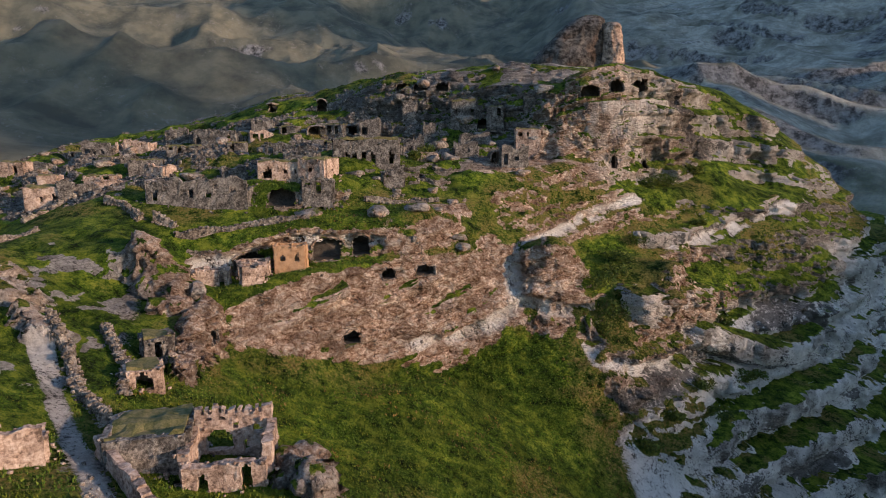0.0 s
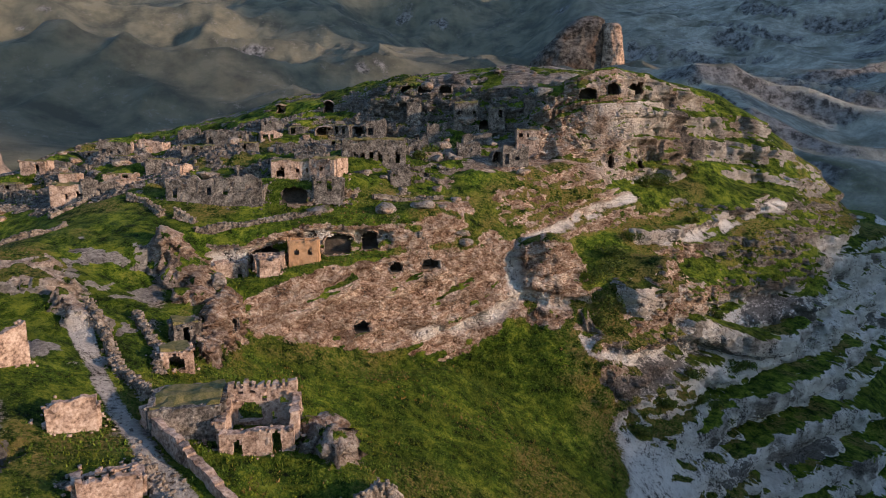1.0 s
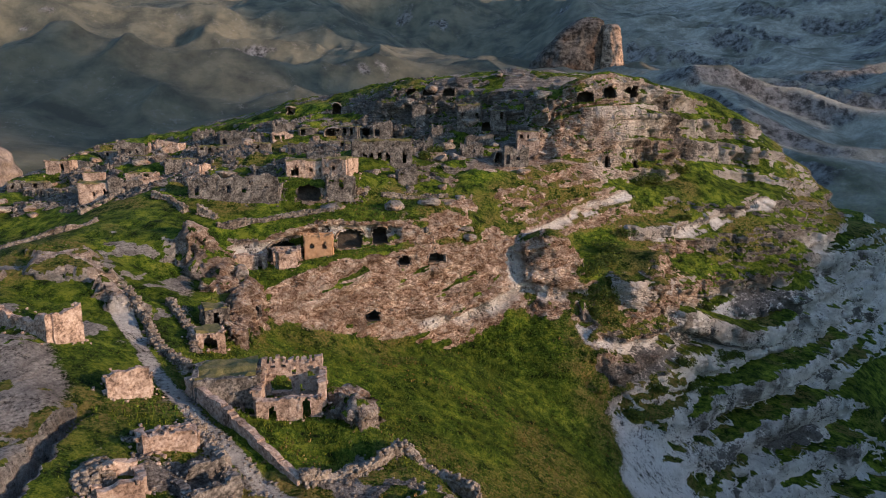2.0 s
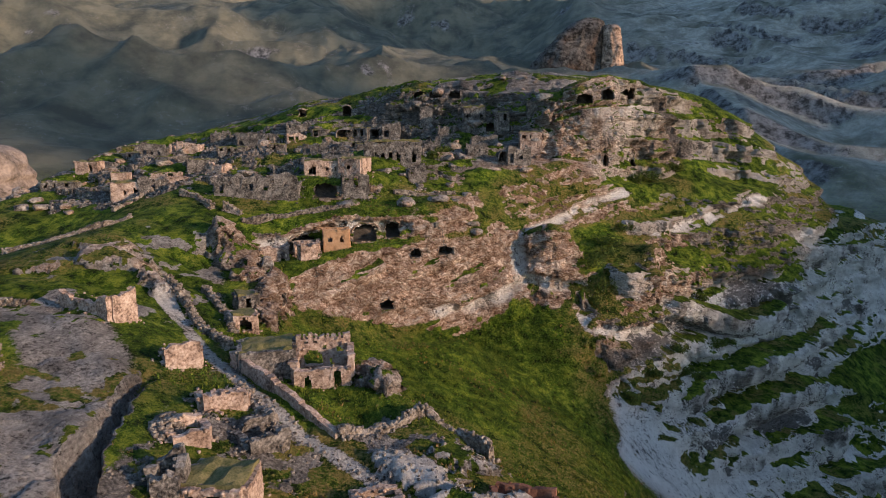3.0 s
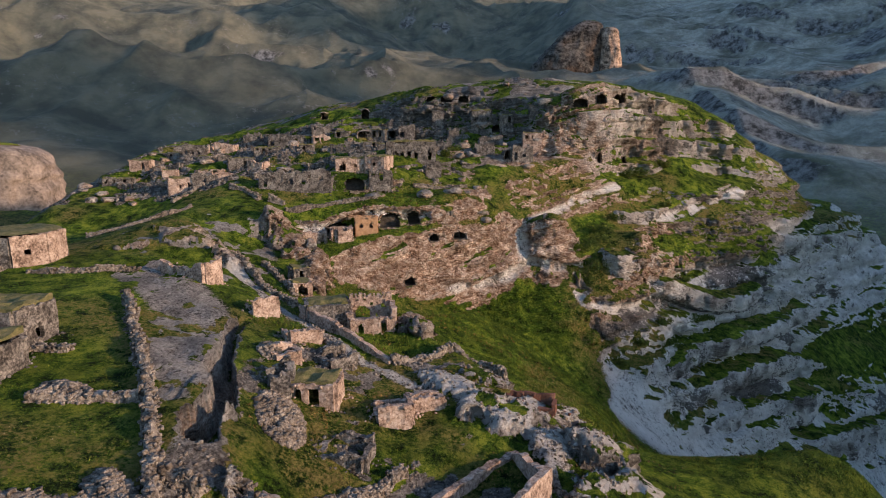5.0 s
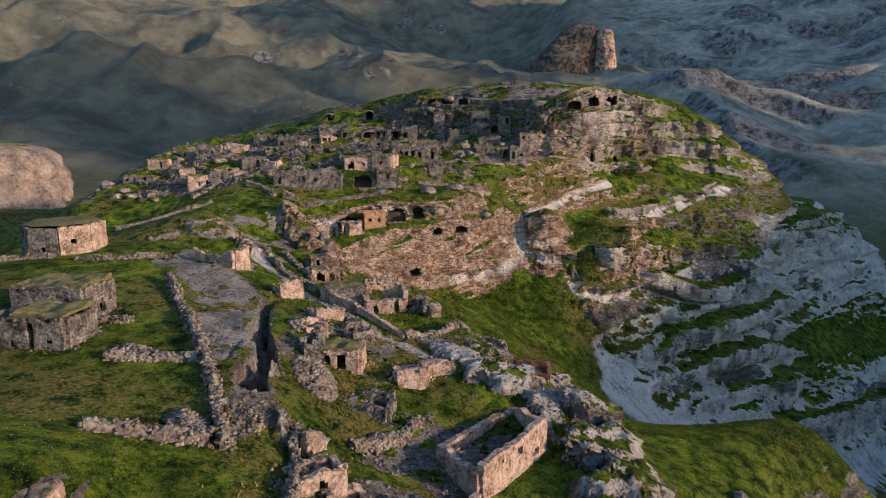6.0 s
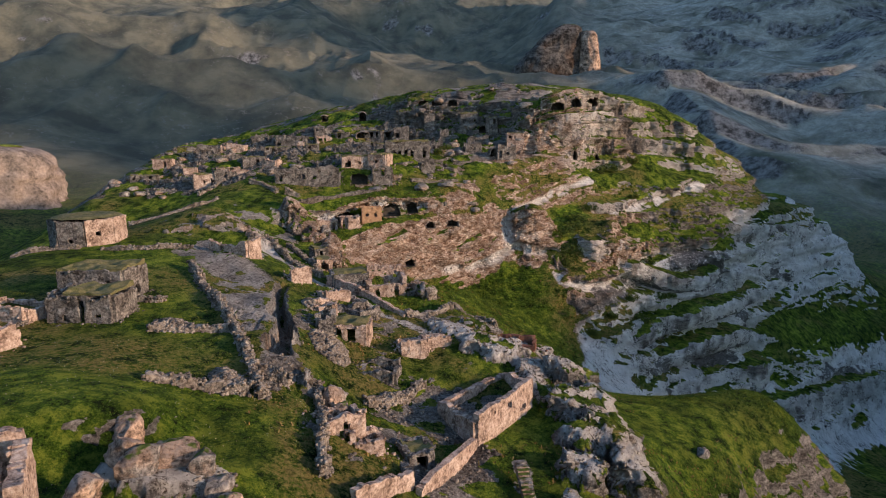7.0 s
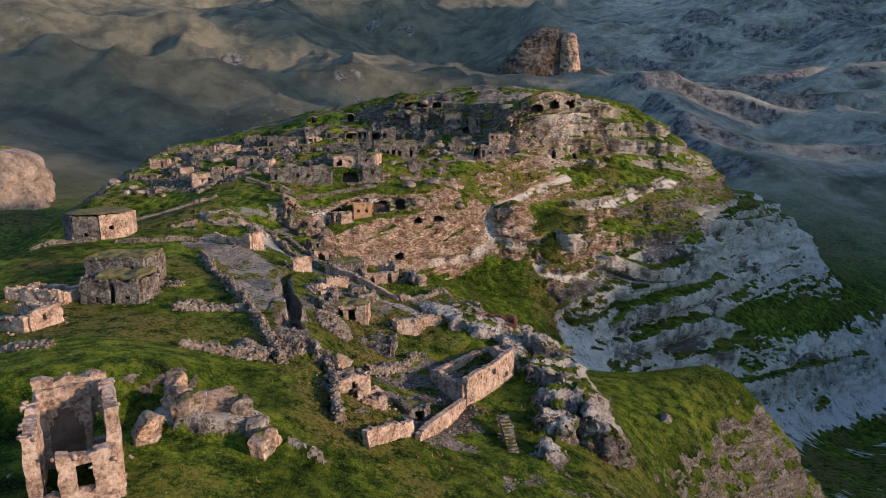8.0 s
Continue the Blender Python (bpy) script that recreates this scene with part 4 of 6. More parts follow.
remap = np.full(len(verts), -1)
remap[used] = np.arange(len(used))
verts, tris = verts[used], remap[tris]
bare, white, brown_zone, dry, far = (a[used] for a in (bare, white, brown_zone, dry, far))

GROUND = verts, tris, bare
me = array_mesh("ground", verts, tris)
me.polygons.foreach_set("use_smooth", np.ones(len(tris), bool))
for key, val in (("stain_shade", stain_shade[used]), ("fresh", freshness[used]), ("stony_haze", stony_haze[used]), ("bare", bare), ("white", white), ("brown", brown_zone), ("dry", dry), ("far", far)):
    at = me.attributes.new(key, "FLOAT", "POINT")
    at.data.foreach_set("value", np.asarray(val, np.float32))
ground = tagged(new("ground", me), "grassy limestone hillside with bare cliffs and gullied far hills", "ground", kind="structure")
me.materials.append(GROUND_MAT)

bpy.context.view_layer.update()


GROUND_TREE = BVHTree.FromObject(ground, bpy.context.evaluated_depsgraph_get())


def ground_z(x, y):
    p = GROUND_TREE.ray_cast((x, y, 400.0), (0, 0, -1))[0]
    return p.z if p else float(land(x, y))

# ---- builders ----
def mesh_object(name, v, f, material, parent=None, label="", soft=False):
    """One mesh object from places and faces, under a thing where parent is given."""
    if isinstance(f, np.ndarray) and f.shape[1] == 3:
        me = array_mesh(name, v, f)
    else:
        me = bpy.data.meshes.new(name)
        me.from_pydata([tuple(p) for p in v], [], [tuple(int(i) for i in q) for q in f])
        me.update()
    if soft:
        me.polygons.foreach_set("use_smooth", np.ones(len(me.polygons), bool))
    me.materials.append(material)
    ob = new(name, me)
    if parent:
        ob.parent = parent
        ob.matrix_parent_inverse = Matrix.Identity(4)
    if label:
        tagged(ob, label)
    return ob


def thing(name, x, y, z, yaw, label, category, group=""):
    ob = new(name)
    ob.empty_display_size = 0.5
    ob.matrix_world = pose(x, y, z, 0, 0, yaw)
    return tagged(ob, label, category, group)


def ruin_wall(p, q, height, thick, seed, gaps=(), ragged=0.3, cell=0.42, deep=1.0, end_height=None):
    """A broken masonry wall between two points in plan, from -deep up to a torn top. gaps: (start, end, bottom, top, arched)."""
    p, q = np.array(p, float), np.array(q, float)
    length = np.linalg.norm(q - p)
    e = (q - p) / length
    nu, nv = max(2, int(length / cell + 0.5)), max(2, int((height + deep) / cell + 0.5))
    du, dv = length / nu, (height + deep) / nv
    uc, vc = (np.arange(nu) + 0.5) * du, (np.arange(nv) + 0.5) * dv - deep
    tall = height if end_height is None else height + (end_height - height) * uc / length
    torn = value_noise(uc / 1.7, seed * 3.1, 0.5, seed) * 0.6 + value_noise(uc / 0.5, seed * 1.7, 2.5, seed + 1) * 0.4
    top = tall * (1 - ragged * (0.5 - 0.9 * torn).clip(0, 1.4))
    solid = vc[None, :] - 0.5 * dv < top[:, None] - 0.1
    for a, b, lo, hi, arched in gaps:
        rise = np.where(arched, (hi - lo) * 0.45 * (np.abs(uc - (a + b) / 2) / ((b - a) / 2)) ** 2, 0)
        solid &= ~((uc[:, None] > a) & (uc[:, None] < b) & (vc[None, :] > lo) & (vc[None, :] < (hi - rise)[:, None]))
    edge_top = np.concatenate([top[:1], (top[1:] + top[:-1]) / 2, top[-1:]])
    gu, gv = np.meshgrid(np.arange(nu + 1) * du, np.arange(nv + 1) * dv - deep, indexing="ij")
    verts = []
    for side in (-1, 1):
        wx, wy, wz = p[0] + e[0] * gu, p[1] + e[1] * gu, gv
        j = [value_noise(wx / 0.6 + 9 * side, wy / 0.6, wz / 0.6, seed + 5 + k) for k in range(3)]
        wz = np.minimum(wz, np.maximum(edge_top, 0.05)[:, None])
        off = side * thick / 2 + 0.13 * j[0]
        verts.append(np.stack([wx - e[1] * off + 0.10 * j[1] * e[0], wy + e[0] * off + 0.10 * j[1] * e[1], wz + 0.12 * j[2]], -1).reshape(-1, 3))
    n = (nu + 1) * (nv + 1)

    def vid(i, j, s):
        return i * (nv + 1) + j + s * n

    faces = []
    for i in range(nu):
        for j in range(nv):
            if not solid[i, j]:
                continue
            faces.append((vid(i, j, 0), vid(i + 1, j, 0), vid(i + 1, j + 1, 0), vid(i, j + 1, 0)))
            faces.append((vid(i, j, 1), vid(i, j + 1, 1), vid(i + 1, j + 1, 1), vid(i + 1, j, 1)))
            if i == 0 or not solid[i - 1, j]:
                faces.append((vid(i, j, 0), vid(i, j + 1, 0), vid(i, j + 1, 1), vid(i, j, 1)))
            if i == nu - 1 or not solid[i + 1, j]:
                faces.append((vid(i + 1, j, 0), vid(i + 1, j, 1), vid(i + 1, j + 1, 1), vid(i + 1, j + 1, 0)))
            if j == nv - 1 or not solid[i, j + 1]:
                faces.append((vid(i, j + 1, 0), vid(i + 1, j + 1, 0), vid(i + 1, j + 1, 1), vid(i, j + 1, 1)))
            if j and not solid[i, j - 1]:
                faces.append((vid(i, j, 0), vid(i, j, 1), vid(i + 1, j, 1), vid(i + 1, j, 0)))
    return compact(np.vstack(verts), faces)


def compact(v, faces):
    used = sorted({i for f in faces for i in f})
    at = {o: k for k, o in enumerate(used)}
    return v[used], [tuple(at[i] for i in f) for f in faces]


def slab(x0, x1, y0, y1, z, thick, seed, sag=0.5):
    """A worn flat roof: a grid with an uneven top and edge."""
    nx_, ny_ = max(3, int((x1 - x0) / 0.7)), max(3, int((y1 - y0) / 0.7))
    gx_, gy_ = np.meshgrid(np.linspace(x0, x1, nx_ + 1), np.linspace(y0, y1, ny_ + 1), indexing="ij")
    up = z + sag * value_noise(gx_ / 1.3, gy_ / 1.3, 0.3, seed)
    dn = np.full_like(up, z - thick)
    v = np.vstack([np.stack([gx_ + 0.1 * value_noise(gx_, gy_, 7, seed), gy_ + 0.1 * value_noise(gx_, gy_, 9, seed), h], -1).reshape(-1, 3) for h in (up, dn)])
    n, w = (nx_ + 1) * (ny_ + 1), ny_ + 1
    f = []
    for i in range(nx_):
        for j in range(ny_):
            a = i * w + j
            f.append((a, a + w, a + w + 1, a + 1))
            f.append((n + a, n + a + 1, n + a + w + 1, n + a + w))
    for i in range(nx_):
        for j, s in ((0, 1), (ny_, 0)):
            a, b = i * w + j, (i + 1) * w + j
            f.append((a, n + a, n + b, b) if s else (b, n + b, n + a, a))
    for j in range(ny_):
        for i, s in ((0, 0), (nx_, 1)):
            a, b = i * w + j, i * w + j + 1
            f.append((a, n + a, n + b, b) if s else (b, n + b, n + a, a))
    return v, f


def ruined_house(x, y, yaw, w, d, h, seed, label, front=(), back=(), right=(), left=(), roof=False, ragged=0.35,
                 material=None, heights=None, group="", base=None, thick=0.65, name="ruined_house", cell=0.42, roof_part=(0, 1)):
    """Four broken walls on the ground, and an earth roof where one is left. The front faces the south when yaw is 0."""
    c, s = math.cos(radians(yaw)), math.sin(radians(yaw))
    zs = [ground_z(x + c * a * w / 2 - s * b * d / 2, y + s * a * w / 2 + c * b * d / 2) for a in (-1, 1) for b in (-1, 1)]
    z = sum(zs) / 4 if base is None else base
    deep = max(0.6, z - min(zs) + 0.5)
    ob = thing(name, x, y, z, yaw, label, "ruin", group)
    material = material or GREY_STONE
    hs = heights or (h, h, h, h)
    tops = []
    t = thick
    runs = (((-w / 2, -d / 2), (w / 2, -d / 2), front), ((-w / 2, d / 2), (w / 2, d / 2), back),
            ((w / 2, -d / 2 + t / 2), (w / 2, d / 2 - t / 2), right), ((-w / 2, -d / 2 + t / 2), (-w / 2, d / 2 - t / 2), left))
    for k, (p, q, gaps) in enumerate(runs):
        if hs[k] <= 0:
            continue
        v, f = ruin_wall(p, q, hs[k], t, seed * 10 + k, gaps, ragged, cell, deep)
        mesh_object("wall", v, f, material, ob)
        cap = {}
        for a in v:
            at = (round(a[0] / 0.5), round(a[1] / 0.5))
            if at not in cap or a[2] > cap[at][2]:
                cap[at] = a
        tops += [a for a in cap.values() if a[2] > 0.5]
    rng = np.random.default_rng(seed)
    count = int((w + d) * 3.5)
    a, side = rng.uniform(-1, 1, count), rng.integers(0, 4, count)
    far_out = 1 + np.abs(rng.normal(0, 0.9, count)) / np.where(side < 2, d / 2, w / 2)
    lx = np.where(side < 2, a * w / 2, np.where(side == 2, 1, -1) * w / 2 * far_out)
    ly = np.where(side < 2, np.where(side == 0, -1, 1) * d / 2 * far_out, a * d / 2)
    spots = np.array([(u, v, ground_z(x + c * u - s * v, y + s * u + c * v) - z) for u, v in zip(lx, ly)])
    crown = np.array([a for a in tops if rng.random() < 0.28]).reshape(-1, 3)
    sv, sf = loose(spots, rng, 0.12, 0.42)
    cv, cf = loose(crown + rng.uniform(-0.2, 0.0, crown.shape), rng, 0.16, 0.4)
    sv, sf = np.vstack([sv, cv]), np.vstack([sf, cf + len(sv)])
    tagged(mesh_object("rubble", sv, sf, material, ob), kind="stuff")
    if roof:
        x0, x1 = -w / 2 + w * roof_part[0], -w / 2 + w * roof_part[1]
        v, f = slab(x0 + 0.05, x1 - 0.05, -d / 2 + 0.05, d / 2 - 0.05, min(hs) - 0.05, 0.4, seed)
        mesh_object("roof", v, f, EARTH_ROOF, ob, "flat trodden earth roof")
    return ob


def stone_shapes(count, rng, lo, hi):
    """Small angular stones: bent boxes, as arrays ready to be moved."""
    cube = np.array([(a, b, c) for a in (-1, 1) for b in (-1, 1) for c in (-1, 1)], float)
    quad = np.array([(0, 1, 3, 2), (4, 6, 7, 5), (0, 4, 5, 1), (2, 3, 7, 6), (0, 2, 6, 4), (1, 5, 7, 3)])
    tri = np.vstack([quad[:, [0, 1, 2]], quad[:, [0, 2, 3]]])
    size = rng.uniform(lo, hi, (count, 1, 1)) * rng.uniform(0.6, 1.2, (count, 1, 3)) * 0.5
    v = (cube[None] + rng.uniform(-0.35, 0.35, (count, 8, 3))) * size
    a = rng.uniform(0, 6.28, count)
    c, s = np.cos(a), np.sin(a)
    v = np.stack([v[..., 0] * c[:, None] - v[..., 1] * s[:, None], v[..., 0] * s[:, None] + v[..., 1] * c[:, None], v[..., 2]], -1)
    return v, tri


def loose(places, rng, lo, hi):
    v, tri = stone_shapes(len(places), rng, lo, hi)
    v = v + np.asarray(places)[:, None, :]
    f = (tri[None] + 8 * np.arange(len(places))[:, None, None]).reshape(-1, 3)
    return v.reshape(-1, 3), f


def field_wall(line, height, seed, label="tumbled dry-stone wall of grey field stones", wide=0.9, material=None, ragged=0.55, group="dry-stone walls"):
    """A tumbled wall along the ground: a rough core and the stones that lie on and beside it."""
    rng = np.random.default_rng(seed)
    pts = dense([(a, b, 0) for a, b in line], 0.7)[:, :2]
    pts = pts + 0.25 * np.stack([value_noise(pts[:, 0] / 3, pts[:, 1] / 3, 0, seed), value_noise(pts[:, 0] / 3, pts[:, 1] / 3, 5, seed)], -1)
    tang = np.gradient(pts, axis=0)
    tang /= np.linalg.norm(tang, axis=1, keepdims=True)
    nor = np.column_stack([-tang[:, 1], tang[:, 0]])
    gz_ = np.array([ground_z(*p) for p in pts])
    run = np.arange(len(pts)) * 0.7
    h = height * (1 - ragged * np.clip(0.5 + 0.9 * value_noise(run / 3.5, seed, 0, seed + 1) + 0.3 * value_noise(run / 1.1, seed, 4, seed + 2), 0, 1.3))
    h = np.maximum(h, 0.12)
    prof = [(-0.62, -0.6), (-0.55, 0.35), (-0.45, 0.85), (0.0, 1.0), (0.45, 0.85), (0.55, 0.35), (0.62, -0.6)]
    v = []
    for k, (a, b) in enumerate(prof):
        j = rng.uniform(-0.14, 0.14, (len(pts), 3))
        xy = pts + nor * (a * wide + j[:, :1])
        v.append(np.column_stack([xy, gz_ + np.where(b < 0, -0.7, b * h) + j[:, 2]]))
    m, n = len(prof), len(pts)
    v = np.stack(v, 1).reshape(-1, 3)
    f = [(i * m + k, (i + 1) * m + k, (i + 1) * m + k + 1, i * m + k + 1) for i in range(n - 1) for k in range(m - 1)]
    f += [tuple(range(m))[::-1], tuple(range((n - 1) * m, n * m))]
    mid = pts[n // 2]
    base = np.array([mid[0], mid[1], gz_[n // 2]])
    ob = thing("field_wall", *base, 0, label, "wall", group)
    mesh_object("core", v - base, f, material or LOOSE_STONE, ob)
    count = int(n * 0.7 * 20)
    i = rng.integers(0, n, count)
    a = rng.uniform(-1.0, 1.0, count)
    up = np.where(np.abs(a) < 0.6, h[i] * (1.0 - 0.35 * np.abs(a)), 0.05)
    up = np.where(rng.random(count) < 0.45, up * rng.random(count), up)
    xy = pts[i] + nor[i] * (a * wide * 0.75)[:, None] + rng.uniform(-0.3, 0.3, (count, 2))
    sv, sf = loose(np.column_stack([xy, gz_[i] + up]) - base, rng, 0.16, 0.46)
    tagged(mesh_object("stones", sv, sf, material or LOOSE_STONE, ob), kind="stuff")
    return ob


def boulder_mesh(rx, ry, rz, seed, detail=4, edge=0.0, rough=0.18, cut=0.12):
    """A weathered rock: a sphere pressed towards a block, broken by noise, undercut and bedded."""
    bm = bmesh.new()
    bmesh.ops.create_icosphere(bm, subdivisions=detail, radius=1.0)
    v = np.array([p.co[:] for p in bm.verts])
    f = np.array([[p.index for p in q.verts] for q in bm.faces])
    bm.free()
    k = np.max(np.abs(v), axis=1, keepdims=True)
    v = v * (1 - edge) + v / k * edge * 0.85
    r = max(rx, ry, rz)
    rng = np.random.default_rng(seed)
    for _ in range(16):
        d = rng.normal(size=3) * np.array([1, 1, 0.7])
        d /= np.linalg.norm(d)
        over = np.maximum(v @ d - rng.uniform(0.62, 0.92), 0)
        v = v - 0.9 * over[:, None] * d
    w = v * np.array([rx, ry, rz])
    n = fbm(w[:, 0] / r * 1.3 + seed, w[:, 1] / r * 1.3, w[:, 2] / r * 1.3, 4, seed)
    n2 = fbm(w[:, 0] / 1.3 + seed, w[:, 1] / 1.3, w[:, 2] / 0.8, 4, seed + 3, True)
    bed = value_noise(w[:, 2] / 0.9 + seed + 0.6 * n, w[:, 0] / 9, w[:, 1] / 9, seed + 6)
    w = w * (1 + rough * 1.2 * n)[:, None]
    side = np.hypot(v[:, 0], v[:, 1])
    push = (0.32 * n2 + 0.3 * bed * side) * min(1.0, r / 3)
    w[:, :2] += v[:, :2] * push[:, None]
    w[:, 2] += v[:, 2] * 0.15 * n2
    under = np.clip(-v[:, 2], 0, 1)
    w[:, :2] *= (1 - cut * under)[:, None]
    return w, f


def boulder(x, y, rx, ry, rz, seed, label, yaw=0, sink=0.35, detail=4, edge=0.3, material=None, group="weathered boulders", name="boulder", z=None):
    v, f = boulder_mesh(rx, ry, rz, seed, detail, edge)
    ob = mesh_object(name, v, f, material or CRAG, None, "", True)
    z = ground_z(x, y) + rz * (1 - 2 * sink) if z is None else z
    ob.matrix_world = pose(x, y, z, 0, 0, yaw)
    return tagged(ob, label, "rock", group)


def cave_room(x, y, z, yaw, w, h, label):
    """A rock-cut room behind its opening: jambs that meet the rock face, walls, and a back."""
    rng = np.random.default_rng(int(abs(x * 31 + y * 17)))
    c, s = math.cos(radians(yaw)), math.sin(radians(yaw))
    prof = [(-0.5, -0.02), (-0.52, 0.35), (-0.5, 0.62), (-0.38, 0.86), (-0.15, 0.99), (0.15, 1.0), (0.38, 0.88), (0.5, 0.62), (0.52, 0.35), (0.5, -0.02)]
    rings = []
    for grow, back in ((0.75, None), (0.25, 0.0), (0.0, 0.5), (0.1, 2.2), (0.25, 4.2)):
        ring = []
        for a, b in prof:
            u = a * (w + grow * 1.3) + rng.uniform(-0.1, 0.1)
            v = b * h + (grow * 0.6 if b > 0 else -0.35 * (grow > 0.5)) + rng.uniform(-0.08, 0.08)
            lim = a * (w + 1.1), b * h + (0.5 if b > 0 else -0.1)
            o = Vector((x + c * lim[0] + s * 6, y + s * lim[0] - c * 6, z + lim[1]))
            p = GROUND_TREE.ray_cast(o, Vector((-s, c, 0)), 11.0)[0]
            face = 6 - (p - o).length if p else 0.4
            out = face - 0.25 if back is None else min(face + 0.12, 2.4) - 0.0 if back == 0.0 else min(face, 1.2) - back
            ring.append((x + c * u + s * out - x, y + s * u - c * out - y, v))
        rings.append(ring)
    m = len(prof)
    v = np.array([p for ring in rings for p in ring])
    f = []
    for r in range(len(rings) - 1):
        for k in range(m):
            a, b = r * m + k, r * m + (k + 1) % m
            f.append((a, b, b + m, a + m))
    f.append(tuple(range((len(rings) - 1) * m, len(rings) * m)))
    ob = thing("rock_cut_room", x, y, z, 0, label, "cave", "rock-cut rooms")
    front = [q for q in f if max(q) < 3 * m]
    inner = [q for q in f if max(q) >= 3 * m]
    # the chamber is of darker rock than its opening
    for part_name, faces, mat in (("opening", front, CRAG), ("chamber", inner, CHAMBER_ROCK)):
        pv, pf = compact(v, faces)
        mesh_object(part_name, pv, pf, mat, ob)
    return ob

# ---- beds of rock that stand out of the cliffs ----
def rock_ledge(name, label, line, height, seed, white=0.0, brown=0.0, reach=1.0, rough=1.0, fresh=0.0, shift=0.0):
    """A bed along a cliff: turf-edged top, a broken front that leans out, and an undercut foot. The line is its upper lip."""
    pts = dense(line, 0.55)
    for _ in range(6):
        pts[1:-1] = (pts[:-2] + 2 * pts[1:-1] + pts[2:]) / 4
    tang = np.gradient(pts[:, :2], axis=0)
    tang /= np.linalg.norm(tang, axis=1, keepdims=True)
    nor = np.column_stack([tang[:, 1], -tang[:, 0]])
    pts[:, :2] += nor * shift
    h = height
    shape = [(-6.5, 1.2), (-2.6, 0.5), (-0.7, 0.15), (0, -0.25), (0.35, -0.12 * h), (0.25, -0.4 * h), (-0.2, -0.66 * h), (-1.2, -0.86 * h), (-2.6, -0.97 * h), (-5.0, -1.12 * h)]
    prof = dense([(a * reach, b, 0.0) for a, b in shape], 0.55)[:, :2] if h > 5 else dense([(a * reach, b, 0.0) for a, b in shape], 0.35)[:, :2]
    out = np.repeat(prof[None, :, 0], len(pts), 0)
    up = np.repeat(prof[None, :, 1], len(pts), 0)
    run = np.linspace(0, 1, len(pts))[:, None]
    x = pts[:, 0, None] + nor[:, 0, None] * out
    y = pts[:, 1, None] + nor[:, 1, None] * out
    z = pts[:, 2, None] + up
    taper = np.minimum(smooth(0, 0.07, run), smooth(1, 0.93, run))
    front = smooth(-2.4 * reach, -0.4 * reach, out)
    k = (z - 0.1 * x) / 1.7 + 0.5 * fbm(x / 10, y / 10, 0, 2, seed)
    k = k - np.floor(k)
    push = 1.5 * value_noise(x / 13, y / 13, z / 40, seed + 1) + 1.3 * fbm(x / 5.5, y / 5.5, z / 14, 3, seed + 2)
    push = push + 0.9 * fbm(x / 2.6, y / 2.6, z / 2.2, 3, seed + 3, True) + 0.7 * (k * (1 - smooth(0.85, 1.0, k)) - 0.4)
    push = push - 1.6 * (1 - smooth(0, 0.13, np.abs(value_noise(x / 6, y / 6, z / 30, seed + 4))))
    move = rough * push * (0.35 + 0.65 * front) - 4.5 * reach * (1 - taper)
    x, y = x + nor[:, 0, None] * move, y + nor[:, 1, None] * move
    z = z + rough * (0.5 * fbm(x / 6, y / 6, 0, 3, seed + 5) + 0.25 * fbm(x / 1.8, y / 1.8, z / 2, 2, seed + 6)) - 0.5 * (1 - taper)
    v = np.stack([x, y, z], -1).reshape(-1, 3)
    n, m = x.shape
    i = np.arange(n * m).reshape(n, m)
    a, b, c, d = i[:-1, :-1].ravel(), i[1:, :-1].ravel(), i[1:, 1:].ravel(), i[:-1, 1:].ravel()
    f = np.vstack([np.column_stack([a, c, b]), np.column_stack([a, d, c])])
    nv = vertex_normals(v, f)
    ob = mesh_object(name, v, f, GROUND_MAT, None, "", True)
    grain = fbm(v[:, 0] / 2.5, v[:, 1] / 2.5, v[:, 2] / 2.5, 3, seed + 7)
    blotch = fbm(v[:, 0] / 9, v[:, 1] / 9, v[:, 2] / 9, 3, seed + 8)
    face = 1 - nv[:, 2]
    # random dark blotches, with crevice shade painted in towards the undercut foot
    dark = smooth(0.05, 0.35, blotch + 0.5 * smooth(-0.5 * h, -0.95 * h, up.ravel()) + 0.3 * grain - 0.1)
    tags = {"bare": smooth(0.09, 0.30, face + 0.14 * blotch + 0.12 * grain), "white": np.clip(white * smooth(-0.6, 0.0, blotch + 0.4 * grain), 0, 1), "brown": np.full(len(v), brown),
            "stain_shade": 0.7 * dark * white, "fresh": fresh * smooth(-0.1, 0.25, blotch), "dry": smooth(0.0, 0.4, grain + blotch), "far": np.zeros(len(v)), "stony_haze": np.zeros(len(v))}
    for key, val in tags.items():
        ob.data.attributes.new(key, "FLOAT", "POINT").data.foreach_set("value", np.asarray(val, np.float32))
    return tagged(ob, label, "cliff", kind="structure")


WHITE_BED = "white limestone bed of the shaded cliff with dark streaks"
rock_ledge("cliff_bed", WHITE_BED, [(50, 123.5, -12.5), (57, 127, -13.5), (64, 130, -17), (74.4, 132.5, -20.5), (84, 139, -21.5), (94, 147, -19.5)], 6.0, 1010, 1.0, fresh=1.0, shift=1.0)
rock_ledge("cliff_bed", WHITE_BED, [(31, 104.5, -37.5), (40, 109, -36), (50, 114, -35), (58, 119, -33), (65.3, 124, -30.8), (78, 131.5, -30), (92, 139.5, -30.5), (106, 151.5, -30.5), (116, 163, -28.5)], 7.0, 1020, 1.0, fresh=0.7, shift=2.2)
